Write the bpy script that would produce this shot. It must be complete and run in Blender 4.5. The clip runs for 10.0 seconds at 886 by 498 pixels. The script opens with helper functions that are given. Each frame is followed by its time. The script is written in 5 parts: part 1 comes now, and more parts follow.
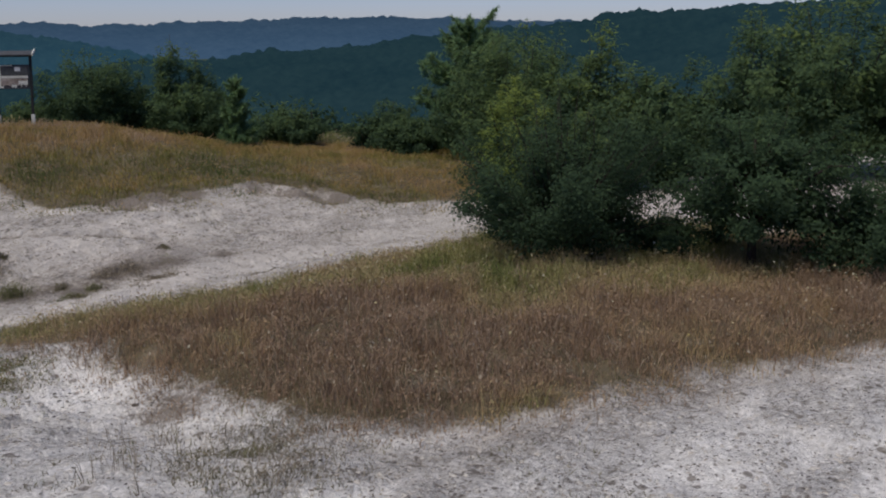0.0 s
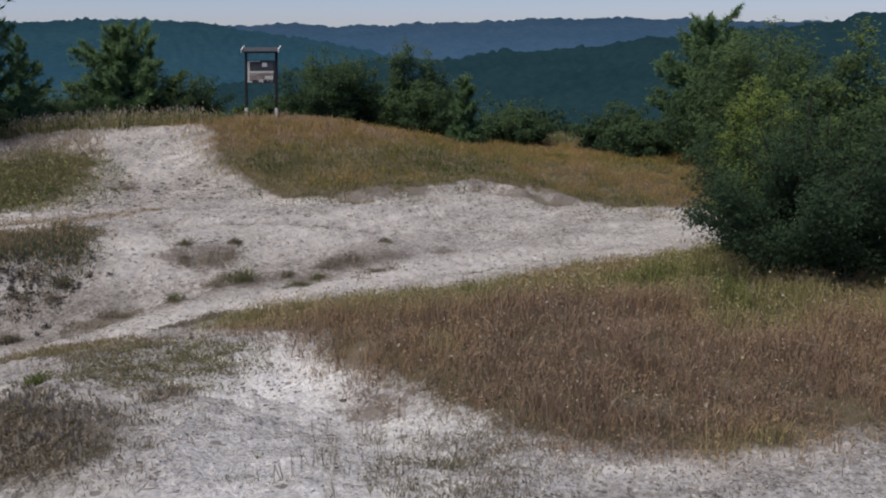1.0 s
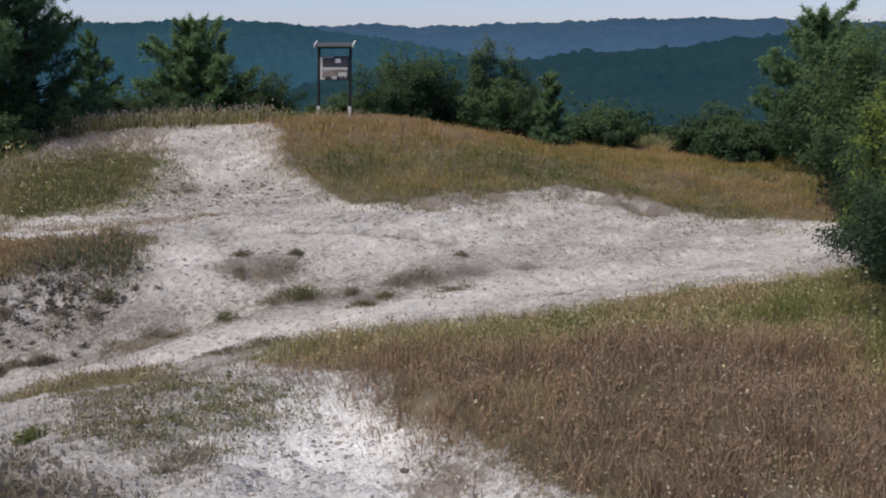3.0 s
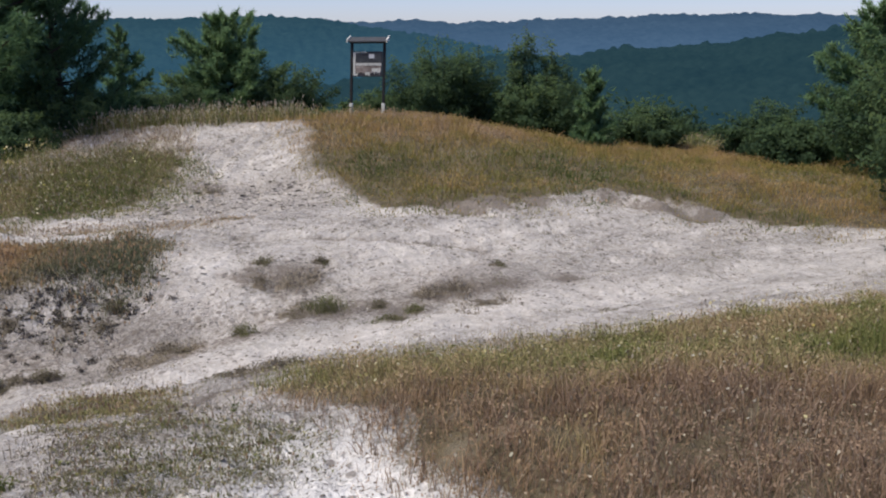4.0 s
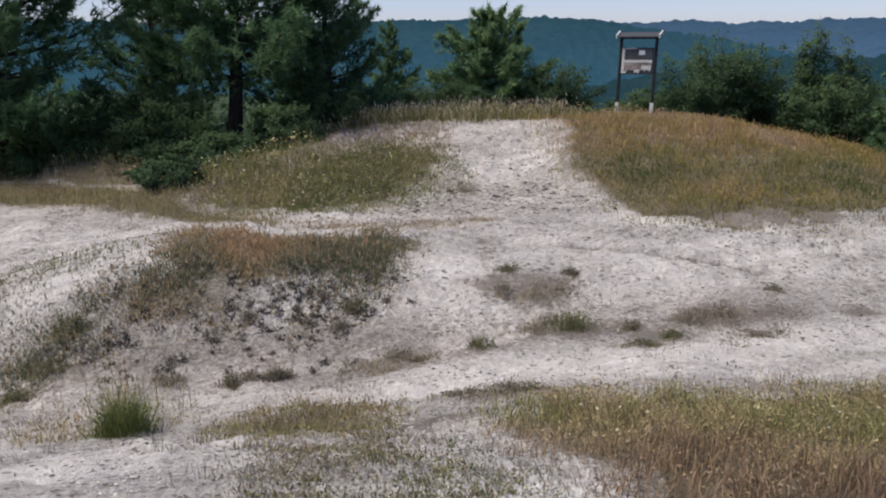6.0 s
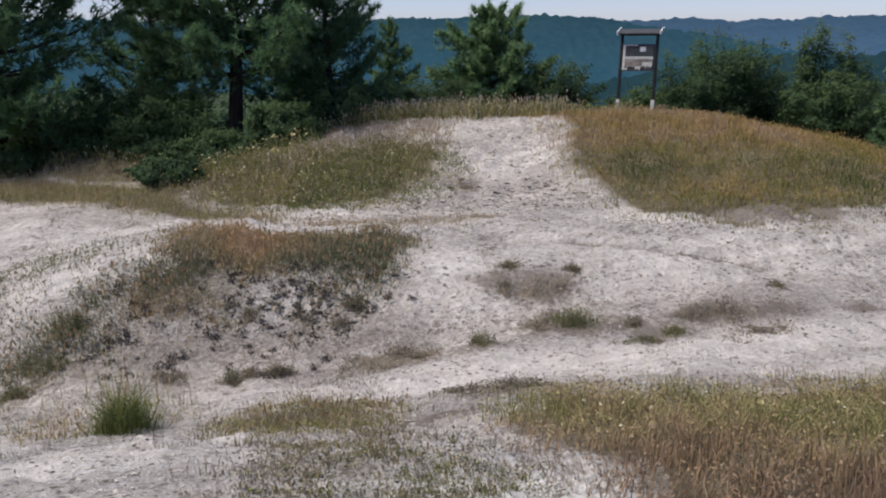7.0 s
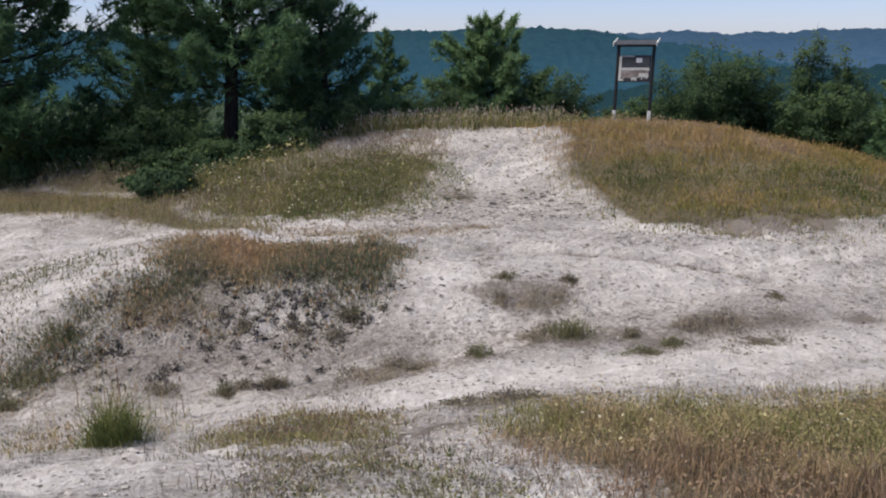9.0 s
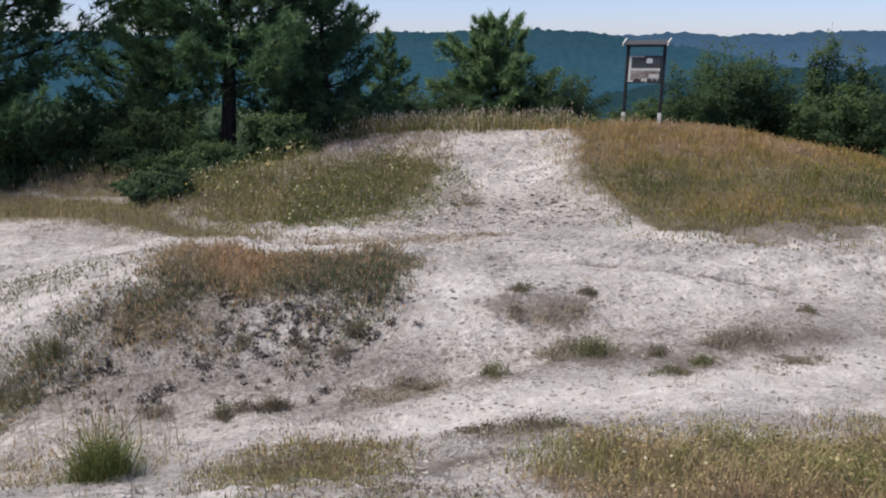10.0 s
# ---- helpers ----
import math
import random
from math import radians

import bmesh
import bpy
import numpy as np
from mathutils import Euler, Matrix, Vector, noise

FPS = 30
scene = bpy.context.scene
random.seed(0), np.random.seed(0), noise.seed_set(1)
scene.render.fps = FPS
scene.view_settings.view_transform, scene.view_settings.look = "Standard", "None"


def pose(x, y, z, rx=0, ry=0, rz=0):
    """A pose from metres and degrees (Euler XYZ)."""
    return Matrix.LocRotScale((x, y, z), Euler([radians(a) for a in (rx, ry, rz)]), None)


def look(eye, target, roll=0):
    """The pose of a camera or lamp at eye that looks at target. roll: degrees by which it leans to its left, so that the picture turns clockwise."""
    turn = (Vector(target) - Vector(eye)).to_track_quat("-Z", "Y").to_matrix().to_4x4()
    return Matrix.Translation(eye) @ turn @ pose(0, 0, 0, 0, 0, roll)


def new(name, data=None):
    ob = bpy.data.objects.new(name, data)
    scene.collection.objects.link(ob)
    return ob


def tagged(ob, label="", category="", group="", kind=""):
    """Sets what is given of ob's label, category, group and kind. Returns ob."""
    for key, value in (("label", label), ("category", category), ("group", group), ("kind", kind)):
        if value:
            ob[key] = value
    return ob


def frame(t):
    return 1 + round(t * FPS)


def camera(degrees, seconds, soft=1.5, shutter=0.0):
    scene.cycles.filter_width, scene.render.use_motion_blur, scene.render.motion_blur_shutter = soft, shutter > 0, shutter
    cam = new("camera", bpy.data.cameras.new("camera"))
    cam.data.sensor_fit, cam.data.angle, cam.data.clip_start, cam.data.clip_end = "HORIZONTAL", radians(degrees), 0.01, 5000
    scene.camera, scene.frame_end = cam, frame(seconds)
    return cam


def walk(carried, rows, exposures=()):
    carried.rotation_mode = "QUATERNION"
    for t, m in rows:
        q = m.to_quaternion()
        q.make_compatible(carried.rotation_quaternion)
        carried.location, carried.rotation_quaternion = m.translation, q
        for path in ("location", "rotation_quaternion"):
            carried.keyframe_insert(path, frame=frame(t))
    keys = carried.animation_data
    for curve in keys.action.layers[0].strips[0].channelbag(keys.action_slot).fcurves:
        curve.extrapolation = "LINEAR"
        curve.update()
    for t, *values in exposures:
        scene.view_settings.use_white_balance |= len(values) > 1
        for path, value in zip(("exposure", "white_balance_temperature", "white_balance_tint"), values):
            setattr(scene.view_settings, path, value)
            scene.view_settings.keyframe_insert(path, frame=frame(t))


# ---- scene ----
cam = camera(49.9, 10.0, soft=2.05)
PATH = [
    (0, (-4.115, -6.364, 3.71), (-2.707, -5.014, 3.272), -0.5),
    (0.5, (-3.968, -6.229, 3.662), (-2.824, -4.645, 3.235), -0.3),
    (1, (-3.829, -6.054, 3.646), (-2.777, -4.409, 3.213), -0.3),
    (1.5, (-3.677, -5.8, 3.637), (-2.653, -4.137, 3.204), -0.3),
    (2, (-3.483, -5.408, 3.597), (-2.499, -3.721, 3.165), -0.3),
    (2.5, (-3.3, -5.081, 3.552), (-2.35, -3.374, 3.126), -0.3),
    (2.7, (-3.222, -4.939, 3.535), (-2.287, -3.224, 3.107), -0.3),
    (3.8, (-2.776, -4.25, 3.488), (-1.914, -2.5, 3.051), -0.3),
    (4, (-2.683, -4.026, 3.485), (-1.84, -2.266, 3.046), -0.3),
    (4.5, (-2.507, -3.591, 3.444), (-1.888, -1.742, 2.999), -0.3),
    (5, (-2.363, -3.296, 3.416), (-2.004, -1.378, 2.979), -0.3),
    (5.5, (-2.28, -3.174, 3.39), (-1.951, -1.249, 2.957), -0.3),
    (7, (-2.287, -3.089, 3.339), (-1.959, -1.165, 2.901), -0.4),
    (7.5, (-2.275, -3.099, 3.339), (-1.943, -1.174, 2.908), -0.3),
    (8, (-2.265, -3.097, 3.319), (-1.931, -1.173, 2.891), -0.3),
    (8.5, (-2.273, -3.093, 3.316), (-1.938, -1.167, 2.897), -0.3),
    (9, (-2.279, -3.01, 3.308), (-1.941, -1.082, 2.894), -0.3),
    (9.5, (-2.289, -2.754, 3.309), (-1.949, -0.828, 2.892), -0.3),
    (10, (-2.315, -2.384, 3.274), (-1.971, -0.457, 2.863), -0.2),
]
walk(cam, [(t, look(eye, target, roll)) for t, eye, target, roll in PATH],
     exposures=[(0, 0.84), (1, 1.06), (2.5, 1.25), (4.5, 1.5), (5.5, 1.5), (8, 1.46), (10, 1.6)])

# ---- sky, sun, exposure ----
SUN_HIGH, SUN_TURN = 62.0, 264.0
world = bpy.data.worlds.new("sky")
scene.world = world
world.use_nodes = True
wn = world.node_tree.nodes
sky = wn.new("ShaderNodeTexSky")
sky.sky_type, sky.sun_disc = "NISHITA", False
sky.sun_elevation, sky.sun_rotation = radians(SUN_HIGH), radians(SUN_TURN)
sky.air_density, sky.dust_density, sky.ozone_density = 1.0, 0.25, 3.0
haze = wn.new("ShaderNodeMix")
haze.data_type, haze.blend_type = "RGBA", "MULTIPLY"
haze.inputs[0].default_value, haze.inputs[7].default_value = 1.0, (0.77, 0.81, 1.16, 1)
world.node_tree.links.new(sky.outputs[0], haze.inputs[6])
world.node_tree.links.new(haze.outputs[2], wn["Background"].inputs[0])
wn["Background"].inputs[1].default_value = 0.043
sun = new("sun", bpy.data.lights.new("sun", "SUN"))
sun.data.energy, sun.data.angle, sun.data.color = 1.9, radians(25), (0.99, 0.955, 0.90)
sa = radians(SUN_TURN)
sun.matrix_world = look((60 * math.sin(sa), 60 * math.cos(sa), 60 * math.tan(radians(SUN_HIGH))), (0, 0, 0))

# ---- materials ----


def material(name, rough=0.9):
    m = bpy.data.materials.new(name)
    m.use_nodes = True
    m.node_tree.nodes["Principled BSDF"].inputs["Roughness"].default_value = rough
    m.node_tree.nodes["Principled BSDF"].inputs["Specular IOR Level"].default_value = 0.15
    return m


def add(m, kind, **values):
    n = m.node_tree.nodes.new(kind)
    for key, value in values.items():
        n.inputs[key.replace("_", " ")].default_value = value
    return n


def link(m, a, b):
    m.node_tree.links.new(a, b)


def shader(m):
    return m.node_tree.nodes["Principled BSDF"]


def ramp(m, source, stops):
    n = m.node_tree.nodes.new("ShaderNodeValToRGB")
    while len(n.color_ramp.elements) < len(stops):
        n.color_ramp.elements.new(0.5)
    for e, (p, c) in zip(n.color_ramp.elements, stops):
        e.position, e.color = p, (c, c, c, 1) if isinstance(c, float) else (*c, 1)
    link(m, source, n.inputs[0])
    return n.outputs[0]


def blend(m, factor, a, b, how="MIX"):
    n = m.node_tree.nodes.new("ShaderNodeMix")
    n.data_type, n.blend_type = "RGBA", how
    for socket, v in ((n.inputs[0], factor), (n.inputs[6], a), (n.inputs[7], b)):
        if isinstance(v, (float, int)):
            socket.default_value = v
        elif isinstance(v, tuple):
            socket.default_value = (*v, 1)
        else:
            link(m, v, socket)
    return n.outputs[2]


def noise_of(m, scale, detail=4.0, rough=0.6, where=None):
    n = add(m, "ShaderNodeTexNoise", Scale=scale, Detail=detail, Roughness=rough)
    if where is None:
        where = m.node_tree.nodes.new("ShaderNodeTexCoord").outputs["Object"]
    link(m, where, n.inputs["Vector"])
    return n.outputs[0]


def attribute(m, name):
    n = m.node_tree.nodes.new("ShaderNodeAttribute")
    n.attribute_name = name
    return n.outputs["Fac"]


def maths(m, how, a, b):
    n = m.node_tree.nodes.new("ShaderNodeMath")
    n.operation = how
    for socket, v in zip(n.inputs, (a, b)):
        if isinstance(v, (float, int)):
            socket.default_value = v
        else:
            link(m, v, socket)
    return n.outputs[0]


def relief(m, height, strength, distance):
    n = add(m, "ShaderNodeBump", Strength=strength, Distance=distance)
    link(m, height, n.inputs["Height"])
    link(m, n.outputs[0], shader(m).inputs["Normal"])


def ground_material():
    m = material("chalk_and_turf", 0.95)
    large, mid, fine = noise_of(m, 0.55, 5), noise_of(m, 4.0, 6, 0.7), noise_of(m, 38.0, 4, 0.7)
    rubble = noise_of(m, 13.0, 6, 0.75)
    lay = add(m, "ShaderNodeMapping")
    lay.inputs["Scale"].default_value, lay.inputs["Rotation"].default_value = (0.7, 2.4, 1.0), (0, 0, 0.16)
    link(m, m.node_tree.nodes.new("ShaderNodeTexCoord").outputs["Object"], lay.inputs["Vector"])
    streak = noise_of(m, 1.7, 7, 0.72, lay.outputs[0])
    chalk = ramp(m, mid, [(0.28, (0.400, 0.353, 0.300)), (0.42, (0.455, 0.407, 0.350)), (0.56, (0.490, 0.443, 0.386)), (0.70, (0.520, 0.472, 0.417))])
    chalk = blend(m, ramp(m, large, [(0.44, 0.0), (0.64, 0.30)]), chalk, (0.405, 0.354, 0.305))
    chalk = blend(m, ramp(m, streak, [(0.33, 0.22), (0.46, 0.0)]), chalk, (0.294, 0.246, 0.204))
    chalk = blend(m, ramp(m, streak, [(0.56, 0.0), (0.68, 0.28)]), chalk, (0.557, 0.510, 0.452))
    newer = maths(m, "ADD", attribute(m, "fresh"), maths(m, "MULTIPLY", maths(m, "SUBTRACT", mid, 0.5), 0.7))
    chalk = blend(m, ramp(m, newer, [(0.25, 0.0), (0.80, 0.9)]), chalk, (0.69, 0.648, 0.588))
    # rubble, small stones and holes in the crust, in bands between smooth worn ground
    rough_part = ramp(m, noise_of(m, 0.8, 4, 0.6, lay.outputs[0]), [(0.38, 0.10), (0.58, 1.0)])
    rough_part = blend(m, attribute(m, "smooth"), rough_part, (0.0, 0.0, 0.0))
    # shade in the crust's holes, painted dark where the bump dips
    pit_shade = blend(m, rough_part, (0.0, 0.0, 0.0), ramp(m, rubble, [(0.39, 0.95), (0.46, 0.0)]))
    chalk = blend(m, pit_shade, chalk, (0.215, 0.180, 0.145))
    # highlights on the rubble, painted paler where the bump rises
    chalk = blend(m, ramp(m, rubble, [(0.55, 0.0), (0.62, 0.75)]), chalk, (0.578, 0.531, 0.473))
    cells = add(m, "ShaderNodeTexVoronoi", Scale=21.0, Randomness=1.0)
    link(m, m.node_tree.nodes.new("ShaderNodeTexCoord").outputs["Object"], cells.inputs["Vector"])
    speck = ramp(m, fine, [(0.37, 0.85), (0.45, 0.0)])
    speck = blend(m, ramp(m, noise_of(m, 1.3, 3), [(0.40, 0.10), (0.60, 0.8)]), (0.0, 0.0, 0.0), speck)
    speck = blend(m, attribute(m, "smooth"), speck, (0.0, 0.0, 0.0))
    chalk = blend(m, speck, chalk, (0.20, 0.168, 0.138))
    for size, dark_share, gap_share in ((27.0, 0.05, 0.5), (13.0, 0.03, 0.0)):
        bits = add(m, "ShaderNodeTexVoronoi", Scale=size, Randomness=1.0)
        warped = m.node_tree.nodes.new("ShaderNodeVectorMath")
        link(m, m.node_tree.nodes.new("ShaderNodeTexCoord").outputs["Object"], warped.inputs[0])
        drift = add(m, "ShaderNodeTexNoise", Scale=size * 0.6, Detail=3.0)
        shrunk = m.node_tree.nodes.new("ShaderNodeVectorMath")
        shrunk.operation = "SCALE"
        shrunk.inputs["Scale"].default_value = 0.6 / size
        link(m, drift.outputs["Color"], shrunk.inputs[0])
        link(m, shrunk.outputs[0], warped.inputs[1])
        link(m, warped.outputs[0], bits.inputs["Vector"])
        chance_of = add(m, "ShaderNodeSeparateColor")
        link(m, bits.outputs["Color"], chance_of.inputs[0])
        chalk = blend(m, 1.0, chalk, ramp(m, chance_of.outputs[1], [(0.0, 0.92), (1.0, 1.10)]), "MULTIPLY")
        gaps = blend(m, rough_part, (0.0, 0.0, 0.0), ramp(m, bits.outputs["Distance"], [(0.50, 0.0), (0.66, gap_share)]))
        chalk = blend(m, gaps, chalk, (0.27, 0.232, 0.19))
        chips = maths(m, "MULTIPLY", ramp(m, chance_of.outputs[0], [(dark_share, 0.8), (dark_share + 0.02, 0.0)]), ramp(m, bits.outputs["Distance"], [(0.36, 1.0), (0.48, 0.0)]))
        chalk = blend(m, chips, chalk, (0.17, 0.142, 0.115))
    worn = maths(m, "ADD", attribute(m, "dirt"), maths(m, "MULTIPLY", maths(m, "SUBTRACT", rubble, 0.5), 2.4))
    chalk = blend(m, ramp(m, worn, [(0.30, 0.0), (0.70, 0.90)]), chalk, (0.185, 0.150, 0.118))
    turf = ramp(m, mid, [(0.3, (0.085, 0.068, 0.040)), (0.5, (0.135, 0.105, 0.06)), (0.7, (0.19, 0.16, 0.11))])
    edge = maths(m, "ADD", attribute(m, "turf"), maths(m, "MULTIPLY", maths(m, "SUBTRACT", fine, 0.5), 0.9))
    colour = blend(m, ramp(m, edge, [(0.35, 0.0), (0.65, 1.0)]), chalk, turf)
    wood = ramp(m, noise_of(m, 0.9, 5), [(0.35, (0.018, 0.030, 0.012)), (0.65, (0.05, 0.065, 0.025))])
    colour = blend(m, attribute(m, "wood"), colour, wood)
    link(m, colour, shader(m).inputs["Base Color"])
    height = maths(m, "ADD", maths(m, "MULTIPLY", fine, 0.5), maths(m, "MULTIPLY", cells.outputs["Distance"], 0.25))
    coarse = maths(m, "MULTIPLY", maths(m, "MULTIPLY", rubble, maths(m, "ADD", rough_part, 0.35)), 1.6)
    relief(m, maths(m, "ADD", maths(m, "ADD", maths(m, "ADD", height, mid), maths(m, "MULTIPLY", streak, 0.2)), coarse), 1.0, 0.038)
    return m


def plant_material(name, stops, through_light=0.35, spread=0.30, low=0.72, high=1.22):
    """Blades and leaves: the hue by the tone of each plant, varied leaf by leaf."""
    m = material(name, 0.75)
    island = m.node_tree.nodes.new("ShaderNodeNewGeometry").outputs["Random Per Island"]
    tone = maths(m, "ADD", attribute(m, "tone"), maths(m, "MULTIPLY", maths(m, "SUBTRACT", island, 0.5), spread))
    colour = ramp(m, tone, stops)
    shade = ramp(m, maths(m, "FRACT", maths(m, "MULTIPLY", island, 37.7), 0.0), [(0.0, low), (1.0, high)])
    colour = blend(m, 1.0, colour, shade, "MULTIPLY")
    link(m, colour, shader(m).inputs["Base Color"])
    glow = add(m, "ShaderNodeBsdfTranslucent")
    link(m, colour, glow.inputs[0])
    both = add(m, "ShaderNodeMixShader", Fac=through_light)
    link(m, shader(m).outputs[0], both.inputs[1])
    link(m, glow.outputs[0], both.inputs[2])
    link(m, both.outputs[0], m.node_tree.nodes["Material Output"].inputs[0])
    return m


def plain_material(name, dark, light, scale, rough=0.8, bump=0.3, stretch=None):
    m = material(name, rough)
    where = m.node_tree.nodes.new("ShaderNodeTexCoord").outputs["Object"]
    if stretch:
        n = add(m, "ShaderNodeMapping")
        n.inputs["Scale"].default_value = stretch
        link(m, where, n.inputs["Vector"])
        where = n.outputs[0]
    v = noise_of(m, scale, 5, 0.65, where)
    link(m, ramp(m, v, [(0.3, dark), (0.7, light)]), shader(m).inputs["Base Color"])
    relief(m, v, bump, 0.02)
    return m


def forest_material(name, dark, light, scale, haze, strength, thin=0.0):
    """Canopy of a far wood; haze is painted in as a faint blue glow of its surface."""
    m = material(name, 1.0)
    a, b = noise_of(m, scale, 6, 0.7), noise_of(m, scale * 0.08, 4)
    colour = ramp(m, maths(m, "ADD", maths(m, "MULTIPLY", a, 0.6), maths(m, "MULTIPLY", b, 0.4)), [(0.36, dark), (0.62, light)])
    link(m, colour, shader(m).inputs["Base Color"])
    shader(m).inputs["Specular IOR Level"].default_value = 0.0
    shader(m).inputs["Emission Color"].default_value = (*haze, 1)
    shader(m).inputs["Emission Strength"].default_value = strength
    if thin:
        # the painted haze glows strongest low in the valley
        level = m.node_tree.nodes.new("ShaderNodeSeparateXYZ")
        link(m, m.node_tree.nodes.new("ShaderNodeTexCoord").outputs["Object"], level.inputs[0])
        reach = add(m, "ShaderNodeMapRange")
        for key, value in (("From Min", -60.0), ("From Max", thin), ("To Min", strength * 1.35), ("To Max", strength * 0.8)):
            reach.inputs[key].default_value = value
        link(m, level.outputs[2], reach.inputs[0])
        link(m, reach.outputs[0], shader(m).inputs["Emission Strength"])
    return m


GROUND = ground_material()
GRASS = plant_material("meadow_grass", [(0.0, (0.10, 0.13, 0.04)), (0.25, (0.20, 0.20, 0.062)), (0.45, (0.37, 0.30, 0.145)),
                                        (0.62, (0.385, 0.262, 0.145)), (0.80, (0.280, 0.186, 0.116)), (0.93, (0.300, 0.206, 0.134)), (1.0, (0.48, 0.41, 0.29))], 0.34, 0.22, 0.72, 1.28)
BANK_GRASS = plant_material("bank_grass", [(0.0, (0.145, 0.150, 0.085)), (0.28, (0.215, 0.195, 0.115)), (0.48, (0.36, 0.275, 0.145)), (0.64, (0.47, 0.30, 0.150)), (0.82, (0.38, 0.27, 0.17)), (1.0, (0.50, 0.43, 0.31))], 0.4, 0.2, 0.75, 1.2)
HILL_GRASS = plant_material("hill_grass", [(0.0, (0.085, 0.110, 0.032)), (0.25, (0.195, 0.185, 0.050)), (0.45, (0.33, 0.25, 0.075)),
                                           (0.62, (0.42, 0.268, 0.105)), (0.80, (0.43, 0.30, 0.19)), (1.0, (0.52, 0.44, 0.30))], 0.38, 0.2, 0.8, 1.15)
TUFT = plant_material("weathered_tuft", [(0.0, (0.155, 0.160, 0.062)), (0.4, (0.18, 0.155, 0.095)), (0.7, (0.24, 0.195, 0.145)), (1.0, (0.40, 0.34, 0.25))], 0.3, 0.2)
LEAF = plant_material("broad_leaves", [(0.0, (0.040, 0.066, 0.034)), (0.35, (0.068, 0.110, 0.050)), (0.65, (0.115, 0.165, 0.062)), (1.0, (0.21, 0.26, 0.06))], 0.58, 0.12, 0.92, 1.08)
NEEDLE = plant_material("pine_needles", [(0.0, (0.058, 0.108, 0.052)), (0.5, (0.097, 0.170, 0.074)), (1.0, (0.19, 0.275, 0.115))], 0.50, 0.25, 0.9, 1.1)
FLOWER = plant_material("flower_heads", [(0.0, (0.42, 0.38, 0.29)), (0.6, (0.38, 0.33, 0.16)), (1.0, (0.40, 0.30, 0.05))], 0.2)
BARK = plain_material("bark", (0.020, 0.015, 0.012), (0.06, 0.045, 0.035), 14.0, 0.95, 0.8, (1, 1, 0.25))
STONE = plain_material("chalk_stone", (0.33, 0.290, 0.240), (0.50, 0.45, 0.385), 16.0, 0.95, 0.5)
EARTH = plain_material("grey_earth", (0.085, 0.072, 0.060), (0.19, 0.163, 0.137), 16.0, 0.95, 0.5)
CLOD = plain_material("earth_clod", (0.050, 0.042, 0.034), (0.14, 0.117, 0.095), 16.0, 0.95, 0.6)
DARK_WOOD = plain_material("dark_stained_wood", (0.014, 0.013, 0.013), (0.038, 0.035, 0.034), 9.0, 0.7, 0.3, (6, 6, 0.6))
GREY_BOARD = plain_material("weathered_grey_board", (0.035, 0.036, 0.038), (0.08, 0.08, 0.08), 7.0, 0.8, 0.3, (1, 6, 1))
PALE_PAINT = plain_material("weathered_white_paint", (0.42, 0.40, 0.34), (0.62, 0.60, 0.53), 11.0, 0.7, 0.2)
PANEL = plain_material("dull_white_panel", (0.54, 0.53, 0.50), (0.68, 0.665, 0.63), 9.0, 0.6, 0.05)
PRINT_GREY = plain_material("faded_print", (0.035, 0.036, 0.037), (0.095, 0.096, 0.096), 8.0, 0.6, 0.0)
PRINT_BROWN = plain_material("brown_print", (0.12, 0.085, 0.07), (0.40, 0.34, 0.29), 7.0, 0.6, 0.0)
PRINT_DARK = plain_material("dark_print", (0.03, 0.028, 0.03), (0.07, 0.065, 0.07), 10.0, 0.6, 0.0)
# blue emission on each hill stands in for the haze before it
FOREST_NEAR = forest_material("hazy_hillside", (0.004, 0.009, 0.008), (0.011, 0.020, 0.016), 0.18, (0.055, 0.18, 0.29), 0.060)
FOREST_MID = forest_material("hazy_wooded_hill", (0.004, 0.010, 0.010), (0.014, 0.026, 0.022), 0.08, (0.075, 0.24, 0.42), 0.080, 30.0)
FOREST_FAR = forest_material("hazy_far_hill", (0.006, 0.012, 0.015), (0.02, 0.03, 0.035), 0.05, (0.12, 0.26, 0.50), 0.100, 60.0)


